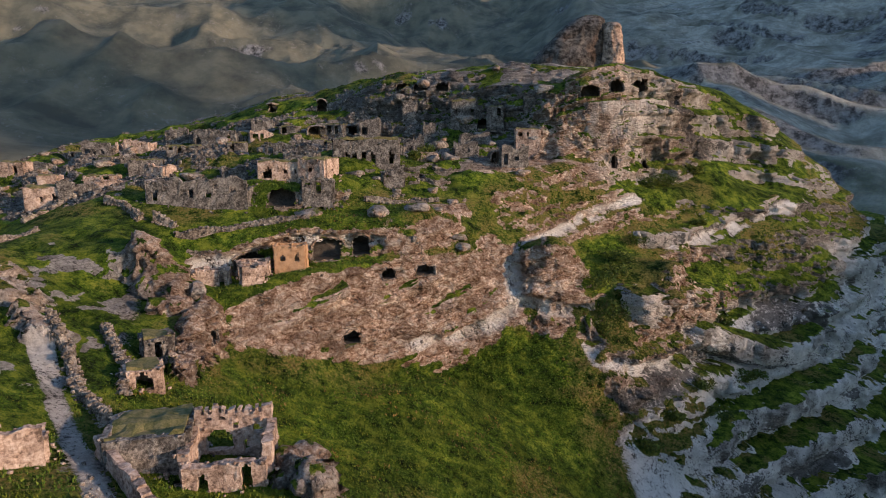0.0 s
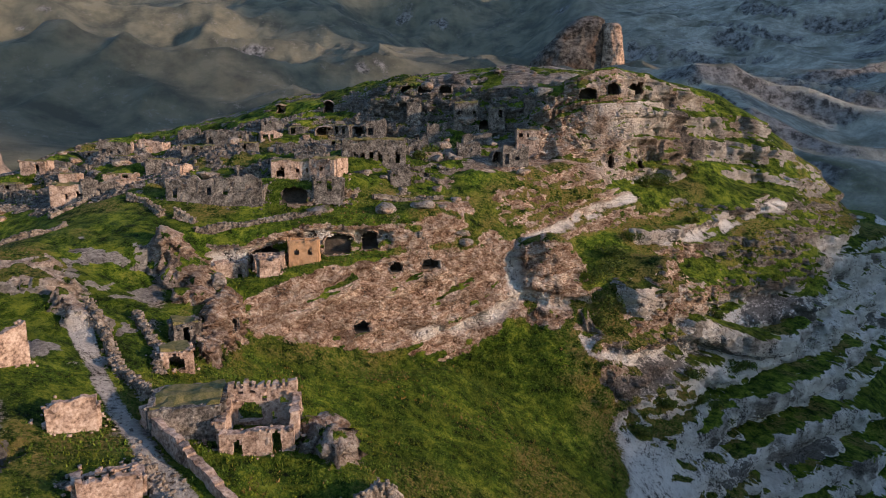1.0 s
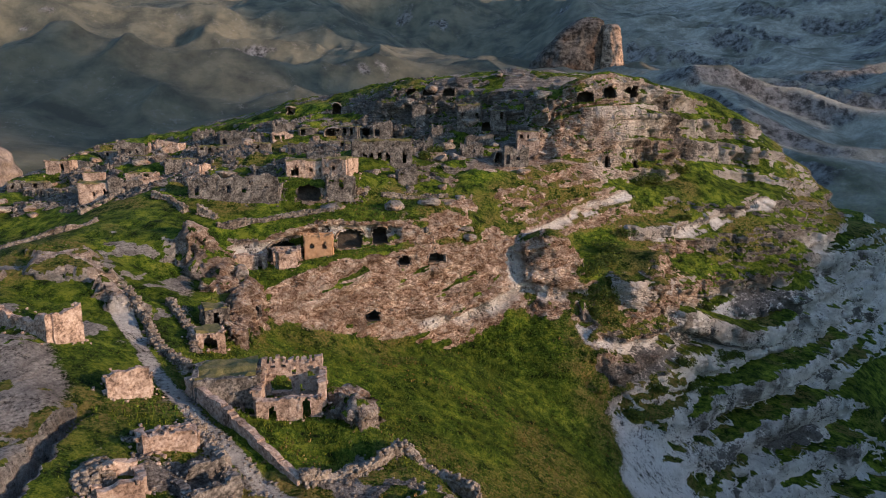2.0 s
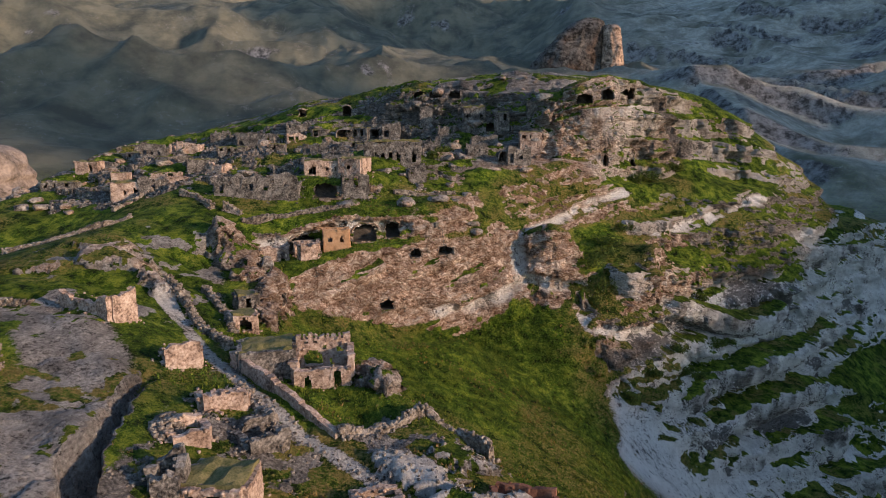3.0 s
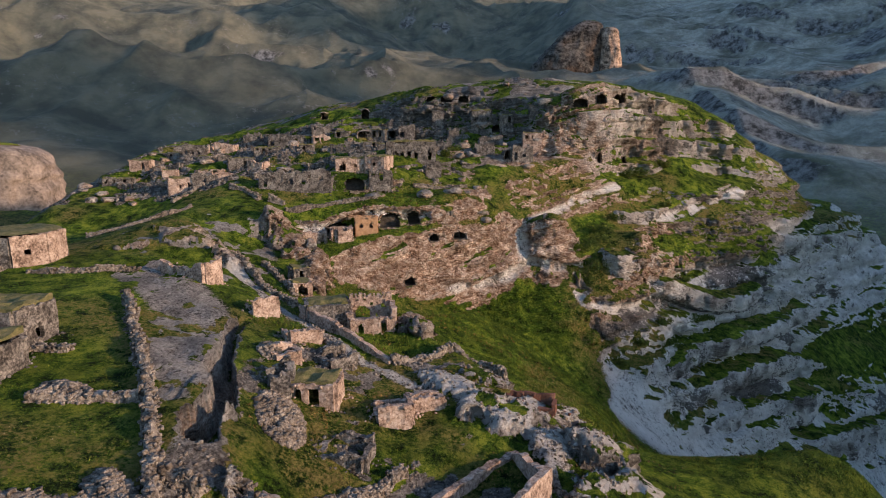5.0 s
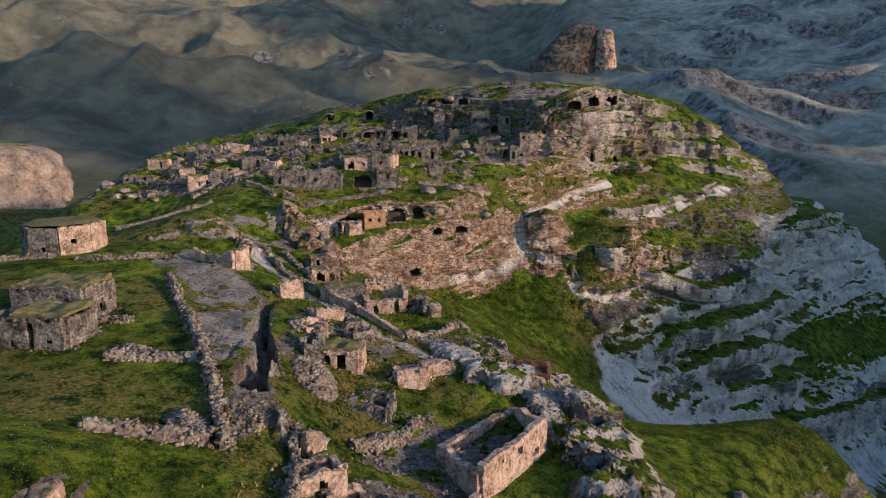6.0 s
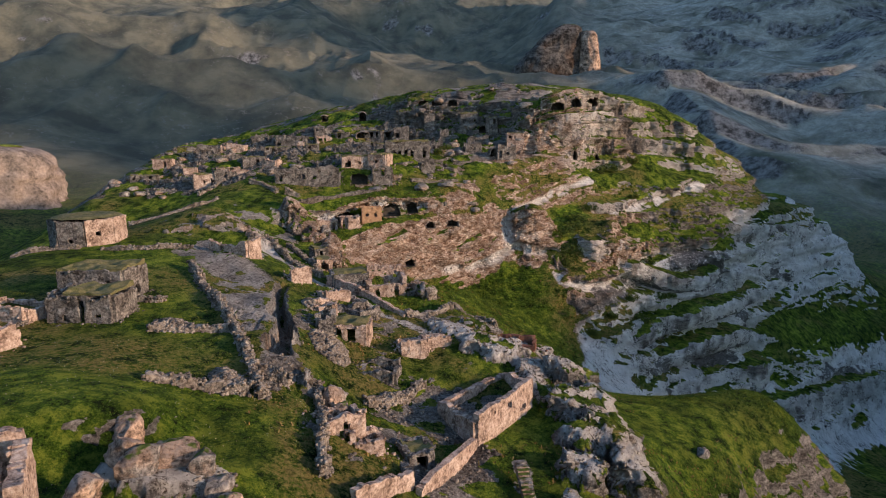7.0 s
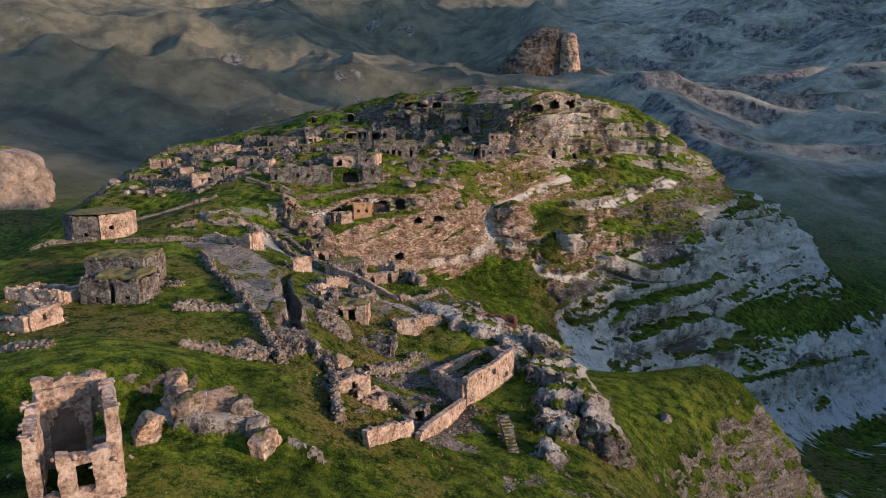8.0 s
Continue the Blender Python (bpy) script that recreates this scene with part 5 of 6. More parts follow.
rock_ledge("cliff_bed", WHITE_BED, [(46, 107, -44), (57, 114.5, -42.5), (66, 121, -41), (80, 130, -40), (92.4, 138, -40), (104, 145.5, -42)], 8.0, 1030, 0.9, reach=1.2, shift=2.2)
rock_ledge("cliff_bed", WHITE_BED, [(60, 112.5, -50.5), (70, 121, -51), (80, 128, -52), (92, 134.5, -52.5), (102, 139, -53), (114, 146.5, -54)], 14.0, 1040, 0.95, reach=1.3, shift=2.2)
rock_ledge("cliff_bed", "tall pale cliff pier above the green ravine slope", [(104, 162.5, -8), (116, 174, -8.5), (126, 182.5, -10), (136, 191.5, -11.5), (150, 202, -12.5), (163, 210.5, -13), (176, 222, -14)], 24.0, 1050, 0.95, reach=1.6, rough=1.5, fresh=0.6)
rock_ledge("cliff_bed", "dark-streaked rock wall below the green ravine slope", [(98, 127, -64), (122, 140.5, -66), (148, 157.5, -70), (172, 174.5, -74), (212, 196.5, -78)], 15.0, 1060, 0.8, reach=1.4, rough=1.3)
rock_ledge("cliff_bed", "rosy overhanging bed with a pale undercut foot", [(26.7, 116.5, -9), (30.4, 115.5, -12.8), (37.6, 117, -16), (43.6, 120, -15.5), (50, 124, -14)], 5.0, 1070, 0.3, 0.8)
rock_ledge("cliff_bed", "rosy overhanging bed with a pale undercut foot", [(42, 142, 4.2), (55, 146, 3.6), (69.4, 152.8, 5.4), (79.6, 158.6, 8.2), (92, 166, 10.6)], 5.5, 1080, 0.45, 0.5)
rock_ledge("cliff_bed", "sunlit rosy limestone outcrop with grassy seams", [(37, 119.5, -5), (43, 121.5, -5.5), (49, 125, -6), (55, 129.5, -6.5), (60, 134, -7)], 10.0, 1095, 0.45, 0.6, reach=0.9, rough=1.2)
rock_ledge("cliff_bed", "tall smooth rosy cliff face below the summit caves", [(33, 155.6, 33.5), (38, 155.4, 34.2), (46, 158.6, 34.6), (55, 164.6, 35), (62, 170, 35)], 15.0, 1090, 0.55, 0.55, reach=0.7, rough=0.55)
for k, line in enumerate(([(-27.5, 90.2, -3.6), (-21, 97.2, -1), (-15, 103.4, 1.4)], [(-19, 99.0, -6.6), (-10, 106.2, -2.6), (-3, 110.6, 0.8)],
                          [(-9, 106.6, -9.4), (-1, 111.0, -5.4), (6, 116.6, -1.6)], [(-1, 111.2, -10.6), (6, 115.2, -7), (11.5, 120.2, -3.4)])):
    rock_ledge("cliff_bed", "brown crusted bed slanting across the sunlit cliff", line, 2.4, 1100 + 10 * k, 0.12, 1.0, 0.5, 0.5)

# ---- rock-cut rooms ----
for cave in VILLAGE_CAVES:
    cave_room(*cave, "dark rock-cut room opening in the grey village ledges")
for cave in CLIFF_CAVES:
    cave_room(*cave, "dark rock-cut room opening in the limestone cliff face")

# ---- the terrace: houses and ruins ----
SMALL_WINDOW = (0.9, 1.5, 1.0, 2.0, True)


def round_house(x, y, radius, h, seed):
    """An eight-sided stone house with a worn, sunken roof."""
    z = min(ground_z(x + radius * math.cos(a), y + radius * math.sin(a)) for a in np.arange(0, 6.2, 0.8)) + 0.3
    ob = thing("eight_sided_house", x, y, z, 0, "eight-sided stone house with a doorway and a sunken earth roof", "house")
    corner = [(radius * math.cos(radians(22.5 + 45 * k)), radius * math.sin(radians(22.5 + 45 * k))) for k in range(8)]
    for k in range(8):
        gaps = ((1.7, 3.0, -1, 2.1, True),) if k == 5 else ((2.0, 2.6, 2.4, 3.2, False),) if k in (4, 6) else ()
        v, f = ruin_wall(corner[k], corner[(k + 1) % 8], h, 0.8, seed + k, gaps, 0.12, 0.45, 1.5)
        # the two walls facing the sun take paler rosy stone, coloured as if lit
        mesh_object("wall", v, f, GREY_STONE if k not in (6, 7) else ROSE_STONE, ob)
    rings, seg = ((1.0, -0.15), (0.82, 0.25), (0.6, 0.35), (0.42, 0.1), (0.2, -0.1)), 24
    v = [(r * radius * 0.97 * math.cos(6.2832 * k / seg), r * radius * 0.97 * math.sin(6.2832 * k / seg), h + up + 0.08 * math.sin(k * 2.3 + r * 9)) for r, up in rings for k in range(seg)]
    f = [(a * seg + k, a * seg + (k + 1) % seg, (a + 1) * seg + (k + 1) % seg, (a + 1) * seg + k) for a in range(len(rings) - 1) for k in range(seg)]
    f.append(tuple(range((len(rings) - 1) * seg, len(rings) * seg)))
    mesh_object("roof", np.array(v), f, EARTH_ROOF, ob, "sunken earth roof", True)


round_house(-79, 59, 6.6, 6.0, 300)
ruined_house(-58.8, 24.2, -6, 9.6, 6.5, 4.4, 31, "roofless-edged stone house with a flat earth roof above a lower house", roof=True, ragged=0.15,
             front=((7.2, 8.0, 1.6, 2.6, True), (9.2, 9.8, 1.6, 2.5, True)), right=((2.6, 3.6, 0, 2.0, True),))
ruined_house(-56.0, 15.4, -4, 8.6, 6.0, 3.9, 32, "collapsing stone house front with a dark doorway slit", roof=True, roof_part=(0.25, 1.0), ragged=0.25,
             front=((4.3, 5.2, -0.2, 3.2, False), (2.0, 2.7, 0.2, 1.0, True), (6.6, 7.2, 0.3, 1.1, True)))
ruined_house(-66.5, 15.5, -14, 9.0, 6.0, 1.9, 33, "low broken stone yard wall filled with turf", ragged=0.45, heights=(2.2, 1.2, 1.6, 1.8), material=ROSE_STONE,
             front=((5.0, 5.6, 0.2, 0.9, True),))
ruined_house(-63, 2.5, -20, 7.5, 5.0, 3.0, 34, "broken rosy stone house corner beside the field", ragged=0.5, heights=(2.2, 2.6, 3.0, 0.9), material=ROSE_STONE,
             right=((1.6, 2.3, 1.1, 1.8, True),))
ruined_house(-38.3, -32.9, 27, 5.2, 7.6, 6.3, 35, "roofless plastered house with an arched niche and a window", ragged=0.16, base=0.4, cell=0.36,
             heights=(4.8, 8.0, 7.4, 6.6), material=ROSE_STONE, thick=0.9,
             front=((-0.1, 1.6, 1.2, 9, False), (2.6, 3.9, 1.4, 3.2, False),), back=((3.9, 4.8, 1.6, 4.2, True),), right=((3.2, 4.0, 2.6, 3.8, True),))
ruined_house(-48.2, -38.2, 27, 8.6, 9.0, 4.0, 36, "broken plastered room with an arched end wall", ragged=0.4, base=0.6, heights=(1.2, 5.2, 0, 2.2), material=ROSE_STONE,
             back=((5.2, 5.9, 2.2, 3.2, True),), thick=0.8)
# the house with niches over the bowl
ruined_house(-18.8, 50.8, 9, 6.8, 5.4, 5.2, 37, "roofless rosy stone house with arched niches and window slits", ragged=0.14, base=-3.2, cell=0.3,
             heights=(2.4, 5.2, 3.8, 3.4), material=ROSE_STONE, thick=0.8,
             front=((1.2, 2.0, -0.2, 1.6, True), (4.6, 5.7, -0.3, 2.2, True)),
             back=((0.9, 3.3, 0.6, 2.9, True), (4.0, 4.6, 0.4, 1.5, True), (4.9, 5.8, 2.2, 3.2, True), (1.0, 1.4, 3.6, 4.0, False), (2.2, 2.6, 3.6, 4.0, False), (3.2, 3.9, 2.9, 3.5, False))
             + tuple((0.5 + 0.75 * k, 0.8 + 0.75 * k, 4.25, 4.8, False) for k in range(8)))
ruined_house(-26.0, 51.6, 14, 6.4, 5.6, 3.8, 38, "stone house with an earth roof beside the stepped street", roof=True, ragged=0.12, base=-2.6, heights=(3.6, 3.6, 3.6, 3.9))
# the roofless square room
ENCLOSURE = [(-5.2, 1.6), (3.0, 12.0), (0.2, 18.8), (-9.3, 8.2)]
room = thing("roofless_room", -3, 10, -9.6, 0, "roofless square room of rosy stone with one tall wall", "ruin")
for k, (a, b, ha, hb, gaps) in enumerate((
        (ENCLOSURE[0], ENCLOSURE[1], 3.9, 4.2, ((7.0, 7.6, 2.0, 2.8, True), (10.2, 11.2, 0.2, 1.1, True), (3.6, 4.0, 2.1, 2.7, False))),
        (ENCLOSURE[1], ENCLOSURE[2], 4.0, 2.4, ()), (ENCLOSURE[2], ENCLOSURE[3], 2.2, 3.2, ()), (ENCLOSURE[3], ENCLOSURE[0], 3.1, 2.8, ((3.4, 4.2, 0.6, 1.6, True),)))):
    v, f = ruin_wall((a[0] + 3, a[1] - 10), (b[0] + 3, b[1] - 10), ha, 0.8, 400 + k, gaps, 0.16 if k == 0 else 0.3, 0.4, 2.2, hb)
    mesh_object("wall", v, f, ROSE_STONE, room)


def single_wall(line, h, seed, label, material=None, h2=None, ragged=0.25, gaps=(), thick=0.75, drop=0.3):
    """One stretch of broken wall that follows the slope."""
    (x0, y0), (x1, y1) = line
    z0, z1 = ground_z(x0, y0), ground_z(x1, y1)
    ob = thing("ruined_wall", x0, y0, min(z0, z1) - drop, 0, label, "wall", "broken house walls")
    v, f = ruin_wall((0, 0), (x1 - x0, y1 - y0), h, thick, seed, gaps, ragged, 0.42, 1.0, h2)
    v[:, 2] += np.clip(np.hypot(v[:, 0], v[:, 1]) / math.hypot(x1 - x0, y1 - y0), 0, 1) * (z1 - z0) + (z0 - min(z0, z1))
    mesh_object("wall", v, f, material or GREY_STONE, ob)
    return ob


single_wall([(-11.8, -12.5), (-5.4, 1.2)], 1.6, 41, "low sloping rosy wall below the square room", ROSE_STONE, 2.4, 0.32)
single_wall([(-17.4, -17.8), (-12.6, -11.6)], 3.0, 42, "jagged rosy wall end on the slope", ROSE_STONE, 3.2, 0.55)
single_wall([(-12.6, -11.6), (-13.4, -8.6)], 3.0, 43, "jagged rosy wall return on the slope", GREY_STONE, 1.2, 0.4)
ruined_house(-22.4, 24.0, -4, 5.4, 4.2, 2.5, 44, "stone house set in the slope with two dark doorways", roof=True, ragged=0.2, base=-3.1, material=ROSE_STONE,
             front=((0.5, 1.8, -0.3, 2.0, True), (2.6, 3.6, -0.3, 1.8, False)))
ruined_house(-26.0, 22.8, 10, 2.2, 2.2, 5.0, 45, "stump of a stone pier beside a doorway", ragged=0.4, thick=0.8, base=-3.2)
ruined_house(-12.2, -4.6, 20, 2.8, 3.2, 1.7, 46, "small vaulted stone oven hut half buried in turf", roof=True, ragged=0.1, front=((0.7, 2.1, -0.4, 1.4, True),))
ruined_house(-13.2, 22.6, 12, 3.8, 3.2, 3.0, 47, "broken stone room with one standing corner", ragged=0.4, heights=(3.0, 1.8, 2.6, 1.2), material=ROSE_STONE)
ruined_house(-35.6, 74.2, 30, 3.2, 3.0, 2.9, 48, "small stone hut with a dark doorway", roof=True, ragged=0.15, front=((1.0, 2.0, -0.2, 2.1, False),))
ruined_house(-33.6, 66.2, 28, 3.4, 3.0, 2.6, 49, "small vaulted hut with a reddish arch", roof=True, ragged=0.15, material=ROSE_STONE, front=((0.7, 2.6, -0.2, 2.0, True),))
ruined_house(-35.0, 47.0, 35, 4.0, 3.2, 3.6, 50, "broken rosy house corner above the street", ragged=0.5, heights=(3.2, 1.5, 2.2, 0.9), material=ROSE_STONE)
ruined_house(-27.0, 38.2, 30, 4.4, 3.2, 2.6, 51, "broken rosy house corner beside the street", ragged=0.5, heights=(2.6, 1.2, 1.2, 2.0), material=ROSE_STONE)
ruined_house(-48.8, 55.6, -26, 9.4, 4.0, 3.6, 52, "rosy wall of a house cut into the bare rock", ragged=0.45, heights=(2.8, 0, 3.8, 0.8), material=ROSE_STONE, front=((3.0, 4.0, -0.2, 1.7, False), (6.2, 6.6, 0.8, 1.4, False)))
ruined_house(-21.5, 33.0, 40, 4.0, 3.6, 2.4, 53, "tumbled grey house corner on the slope", ragged=0.6, heights=(2.4, 2.0, 0.8, 1.6))
ruined_house(-9.6, 26.6, 15, 4.0, 3.0, 1.9, 54, "low tumbled house corner with a rosy face", ragged=0.5, heights=(1.9, 1.0, 0.8, 1.9), material=ROSE_STONE)

for k, (x, y, yaw, w, d, h, rosy) in enumerate(((-17.4, 14.6, -12, 4.6, 3.6, 1.6, 0), (-27.6, 30.6, 34, 3.2, 3.0, 2.0, 1), (-17.4, -6.2, 16, 3.0, 2.6, 2.6, 1))):
    ruined_house(x, y, yaw, w, d, h, 130 + k, f"low tumbled {'rosy' if rosy else 'grey'} house corner among rubble and turf", ragged=0.6, heights=(h * 0.7, h, h * 0.5, h * 0.8), material=ROSE_STONE if rosy else GREY_STONE)

RUST_PLASTER = plain_material("rust-red earth and plaster", (0.08, 0.035, 0.025), (0.26, 0.13, 0.09), 0.9)
ruined_house(3.6, 28.4, -14, 5.6, 2.4, 1.9, 55, "low rust-red walled recess under the rock shelf", ragged=0.3, heights=(0.4, 1.3, 0.8, 1.3), material=RUST_PLASTER, thick=0.5)
ruined_house(-20.4, -4.6, 30, 4.2, 3.6, 2.8, 56, "broken rosy vault end with a dark arched opening", ragged=0.4, heights=(2.8, 1.6, 2.4, 2.0), material=ROSE_STONE, front=((1.4, 2.6, -0.3, 1.5, True),))


def rubble_heap(x, y, rx, ry, h, turn, count, seed, label):
    """A fallen wall: an uneven mound of stones of all sizes."""
    rng = np.random.default_rng(seed)
    c, s_ = math.cos(radians(turn)), math.sin(radians(turn))
    a, r = rng.uniform(0, 6.283, count), np.sqrt(rng.random(count))
    u, v = rx * r * np.cos(a), ry * r * np.sin(a)
    px, py = x + c * u - s_ * v, y + s_ * u + c * v
    up = h * (1 - r ** 1.6) * rng.random(count) ** 0.5
    base = ground_z(x, y)
    spots = np.column_stack([px - x, py - y, np.array([ground_z(i, j) for i, j in zip(px, py)]) - base + up])
    v, f = loose(spots, rng, 0.16, 0.62)
    ob = mesh_object("rubble_heap", v, f, LOOSE_STONE)
    ob.matrix_world = pose(x, y, base)
    return tagged(ob, label, "rubble", kind="stuff")


rubble_heap(-24.6, 16.4, 2.4, 5.2, 0.7, 22, 1000, 801, "grey heap of fallen wall stones on the slope")
rubble_heap(-29.6, 31.0, 1.4, 2.6, 0.8, 10, 260, 802, "small spill of grey stones beside the cleft")
rubble_heap(-44.0, 12.6, 1.4, 3.4, 0.8, 70, 420, 803, "spread of stones from a tumbled field wall")
rubble_heap(-33.0, -1.6, 1.6, 3.0, 0.9, 40, 420, 804, "spread of stones from a tumbled field wall")
rubble_heap(-16.0, 8.4, 1.0, 3.2, 0.7, -52, 320, 805, "low line of fallen grey stones above the square room")

# walls along the street and round the fields
field_wall([(-49, 74), (-42, 67), (-37.5, 60), (-32, 55.5)], 1.5, 61)
field_wall([(-43, 76), (-37, 69), (-34, 62)], 1.2, 62)
single_wall([(-29.8, 50.0), (-23.0, 43.4)], 2.4, 63, "leaning rosy wall along the stepped street", ROSE_STONE, 2.6, 0.2)
single_wall([(-23.0, 43.4), (-14.6, 36.2)], 2.2, 64, "tapering rosy wall along the stepped street", ROSE_STONE, 1.0, 0.2)
field_wall([(-14.6, 36.2), (-10, 39), (-6, 43), (-2, 41)], 1.3, 65)
field_wall([(-2, 41), (1.5, 38.4)], 2.2, 66)
field_wall([(-26, 41.5), (-21, 36), (-19.5, 32)], 1.6, 67)
field_wall([(-51.5, 39.8), (-45.2, 28.6), (-39.6, 18.4), (-36.4, 13), (-33.4, 7), (-31.2, 2), (-28.6, -4)], 1.6, 68, wide=0.9)
field_wall([(-46.5, 10.4), (-41.5, 12), (-37, 12.4)], 1.4, 69, wide=1.2)
field_wall([(-39.5, -6.4), (-35.5, -4.6), (-30, -3.6)], 1.6, 70, wide=1.2)
field_wall([(-54.5, 21.5), (-49.5, 21.8)], 1.1, 71)
field_wall([(-29.6, 1), (-26.5, 0.2)], 1.3, 72)
field_wall([(-24, 3), (-22.4, -4), (-21.4, -10), (-20.4, -15)], 1.6, 73, wide=0.8)
field_wall([(-18.5, 6), (-14.5, 9.4), (-11.5, 13.6)], 1.8, 74)
field_wall([(-72, 50.5), (-64, 51), (-57, 54)], 0.9, 75)
field_wall([(-88, 49), (-82, 50.6), (-77, 50.6)], 1.0, 76)
field_wall([(-63, 8), (-63.5, 24)], 0.5, 77, wide=0.5)
field_wall([(-70, -12), (-60, -10), (-52, -11)], 0.7, 78)
field_wall([(-45, 104), (-36, 107.6), (-24, 110.6)], 1.2, 79)
field_wall([(-75, 111), (-72, 115), (-69.5, 121)], 1.6, 80)
field_wall([(-86, 91), (-78, 93.5), (-70, 97.5), (-67, 102)], 1.1, 81)
field_wall([(-15, 121.5), (-8, 124), (-1, 127)], 0.9, 82)
field_wall([(-61, 113), (-57, 111.6), (-52, 106.5)], 1.2, 83)
field_wall([(-49.5, 106.6), (-46, 106)], 1.9, 84)

# ---- houses against the cliff ----
ruined_house(-26.0, 104.9, 6, 5.0, 3.0, 3.9, 91, "ochre plastered house front under the cliff with two arched windows", ragged=0.06, base=3.9, thick=0.5, cell=0.3,
                      material=OCHRE_PLASTER, front=((0.9, 1.7, 1.1, 2.4, True), (3.2, 4.0, 1.1, 2.4, True)))
ruined_house(-31.8, 102.8, 8, 4.6, 2.6, 3.0, 92, "plastered wall under the cliff with a dark doorway", ragged=0.3, base=2.8, material=ROSE_STONE, front=((0.5, 1.5, -0.2, 2.0, False), (2.6, 3.6, 0.2, 2.1, False)))
ruined_house(-37.5, 98.4, 12, 5.4, 3.0, 3.4, 93, "pale broken wall on the ledge with a dark gap", ragged=0.3, base=2.0, material=ROSE_STONE, front=((4.0, 4.9, -0.2, 2.3, False),))
ruined_house(-30.3, 96.6, 20, 3.0, 2.6, 4.4, 94, "square stone pier at the cliff edge", ragged=0.25, base=2.0, material=ROSE_STONE)

# ---- the old village on the upper slope ----
VILLAGE = [
    (-89.8, 166, 8, 7.0, 5.0, 4.8), (-81.5, 168.6, 0, 8.6, 4.5, 2.8), (-74, 179, 5, 6.2, 5.0, 4.4), (-60.5, 171.6, -3, 11.5, 5.0, 4.0),
    (-76, 119.8, 15, 6.2, 4.5, 3.6), (-70.6, 121, 20, 6.0, 4.5, 3.4), (-36, 152, -6, 12.0, 4.0, 2.8), (-16.8, 140, 4, 14.0, 5.0, 5.2),
    (-23.8, 119.6, 6, 5.6, 4.0, 3.6), (-10.4, 131.6, 8, 4.2, 4.0, 3.4), (-6.7, 158, 0, 4.2, 4.0, 5.0), (-20, 176, 3, 5.4, 4.0, 5.0),
    (5.6, 152.2, 5, 5.4, 4.0, 3.6), (16.2, 146.6, 10, 6.2, 4.0, 5.2), (5.8, 172.4, 0, 6.4, 3.0, 4.2),
]
village_rng = random.Random(7)
PLACES = []


def village_house(x, y, yaw, w, d, h, k):
    gaps, u = [], 0.7
    while u < w - 1.4:
        if village_rng.random() < 0.62:
            tall = village_rng.random() < 0.55
            gaps.append((u, u + (1.1 if tall else 0.8), -0.3 if tall else 0.9, 2.1 if tall else 1.8, village_rng.random() < 0.5))
        u += village_rng.uniform(1.5, 2.6)
    roofed = village_rng.random() < 0.3
    rosy = village_rng.random() < 0.25
    tear = village_rng.uniform(0.35, 0.7)
    ruined_house(x, y, yaw, w, d, h, 500 + k, f"ruined {'rosy' if rosy else 'grey'} stone house {'under an earth roof' if roofed else 'open to the sky'}, dark openings",
                 front=tuple(gaps), roof=roofed, ragged=0.15 if roofed else tear, heights=None if roofed else (h, h * village_rng.uniform(0.6, 1.0), h * village_rng.uniform(0.4, 0.9), h * village_rng.uniform(0.4, 0.9)),
                 material=ROSE_STONE if rosy else GREY_STONE, group="village houses", cell=0.5)
    PLACES.append((x, y, w))


for k, row in enumerate(VILLAGE):
    village_house(*row, k)
ruined_house(-45, 116.4, 4, 18.0, 5.0, 4.4, 490, "long ruined house range with a row of dark windows", ragged=0.4, cell=0.5, heights=(4.2, 3.0, 2.2, 3.6), group="village houses",
             front=((1.2, 2.2, -0.3, 1.8, True), (3.2, 4.0, 1.5, 2.5, False), (7.6, 8.6, 0.2, 1.4, False), (8.8, 9.5, 2.0, 3.0, False), (10.6, 11.4, 0.2, 1.3, False), (12.2, 12.9, 1.8, 2.9, False), (15.0, 15.8, 1.2, 2.2, False)))
ruined_house(-31.5, 125.0, 6, 9.0, 6.0, 3.4, 491, "rosy terrace house with doorways under an earth roof", roof=True, ragged=0.15, material=ROSE_STONE, group="village houses",
             front=((1.0, 2.6, -0.3, 2.0, True), (4.6, 5.4, 0.6, 1.6, False), (6.8, 7.4, 0.8, 1.7, True)))
ruined_house(-24.4, 124.0, -14, 5.4, 6.5, 4.0, 492, "rosy stone block house with a small window", roof=True, ragged=0.12, material=ROSE_STONE, group="village houses", front=((2.2, 2.9, 1.4, 2.4, True),), right=((2.0, 2.8, 1.2, 2.0, True),))
k = 0
while len(PLACES) < 52 and k < 900:
    k += 1
    x, y = village_rng.uniform(-100, 24), village_rng.uniform(118, 196)
    if y < 122 + 0.10 * (-x) * 0.2 or y > 186 + 0.1 * x or (x > 0 and y > 172) or (-62 < x < -36 and 132 < y < 148) or (x > -4 and y < 146) or (-75 < x < -45 and 140 < y < 164 and village_rng.random() < 0.75):
        continue
    if any(math.hypot(x - a, y - b) < 5.5 + w * 0.4 for a, b, w in PLACES):
        continue
    village_house(x, y, village_rng.uniform(-18, 18), village_rng.uniform(3.5, 8), village_rng.uniform(3, 4.6), village_rng.uniform(1.5, 3.0), 100 + k)

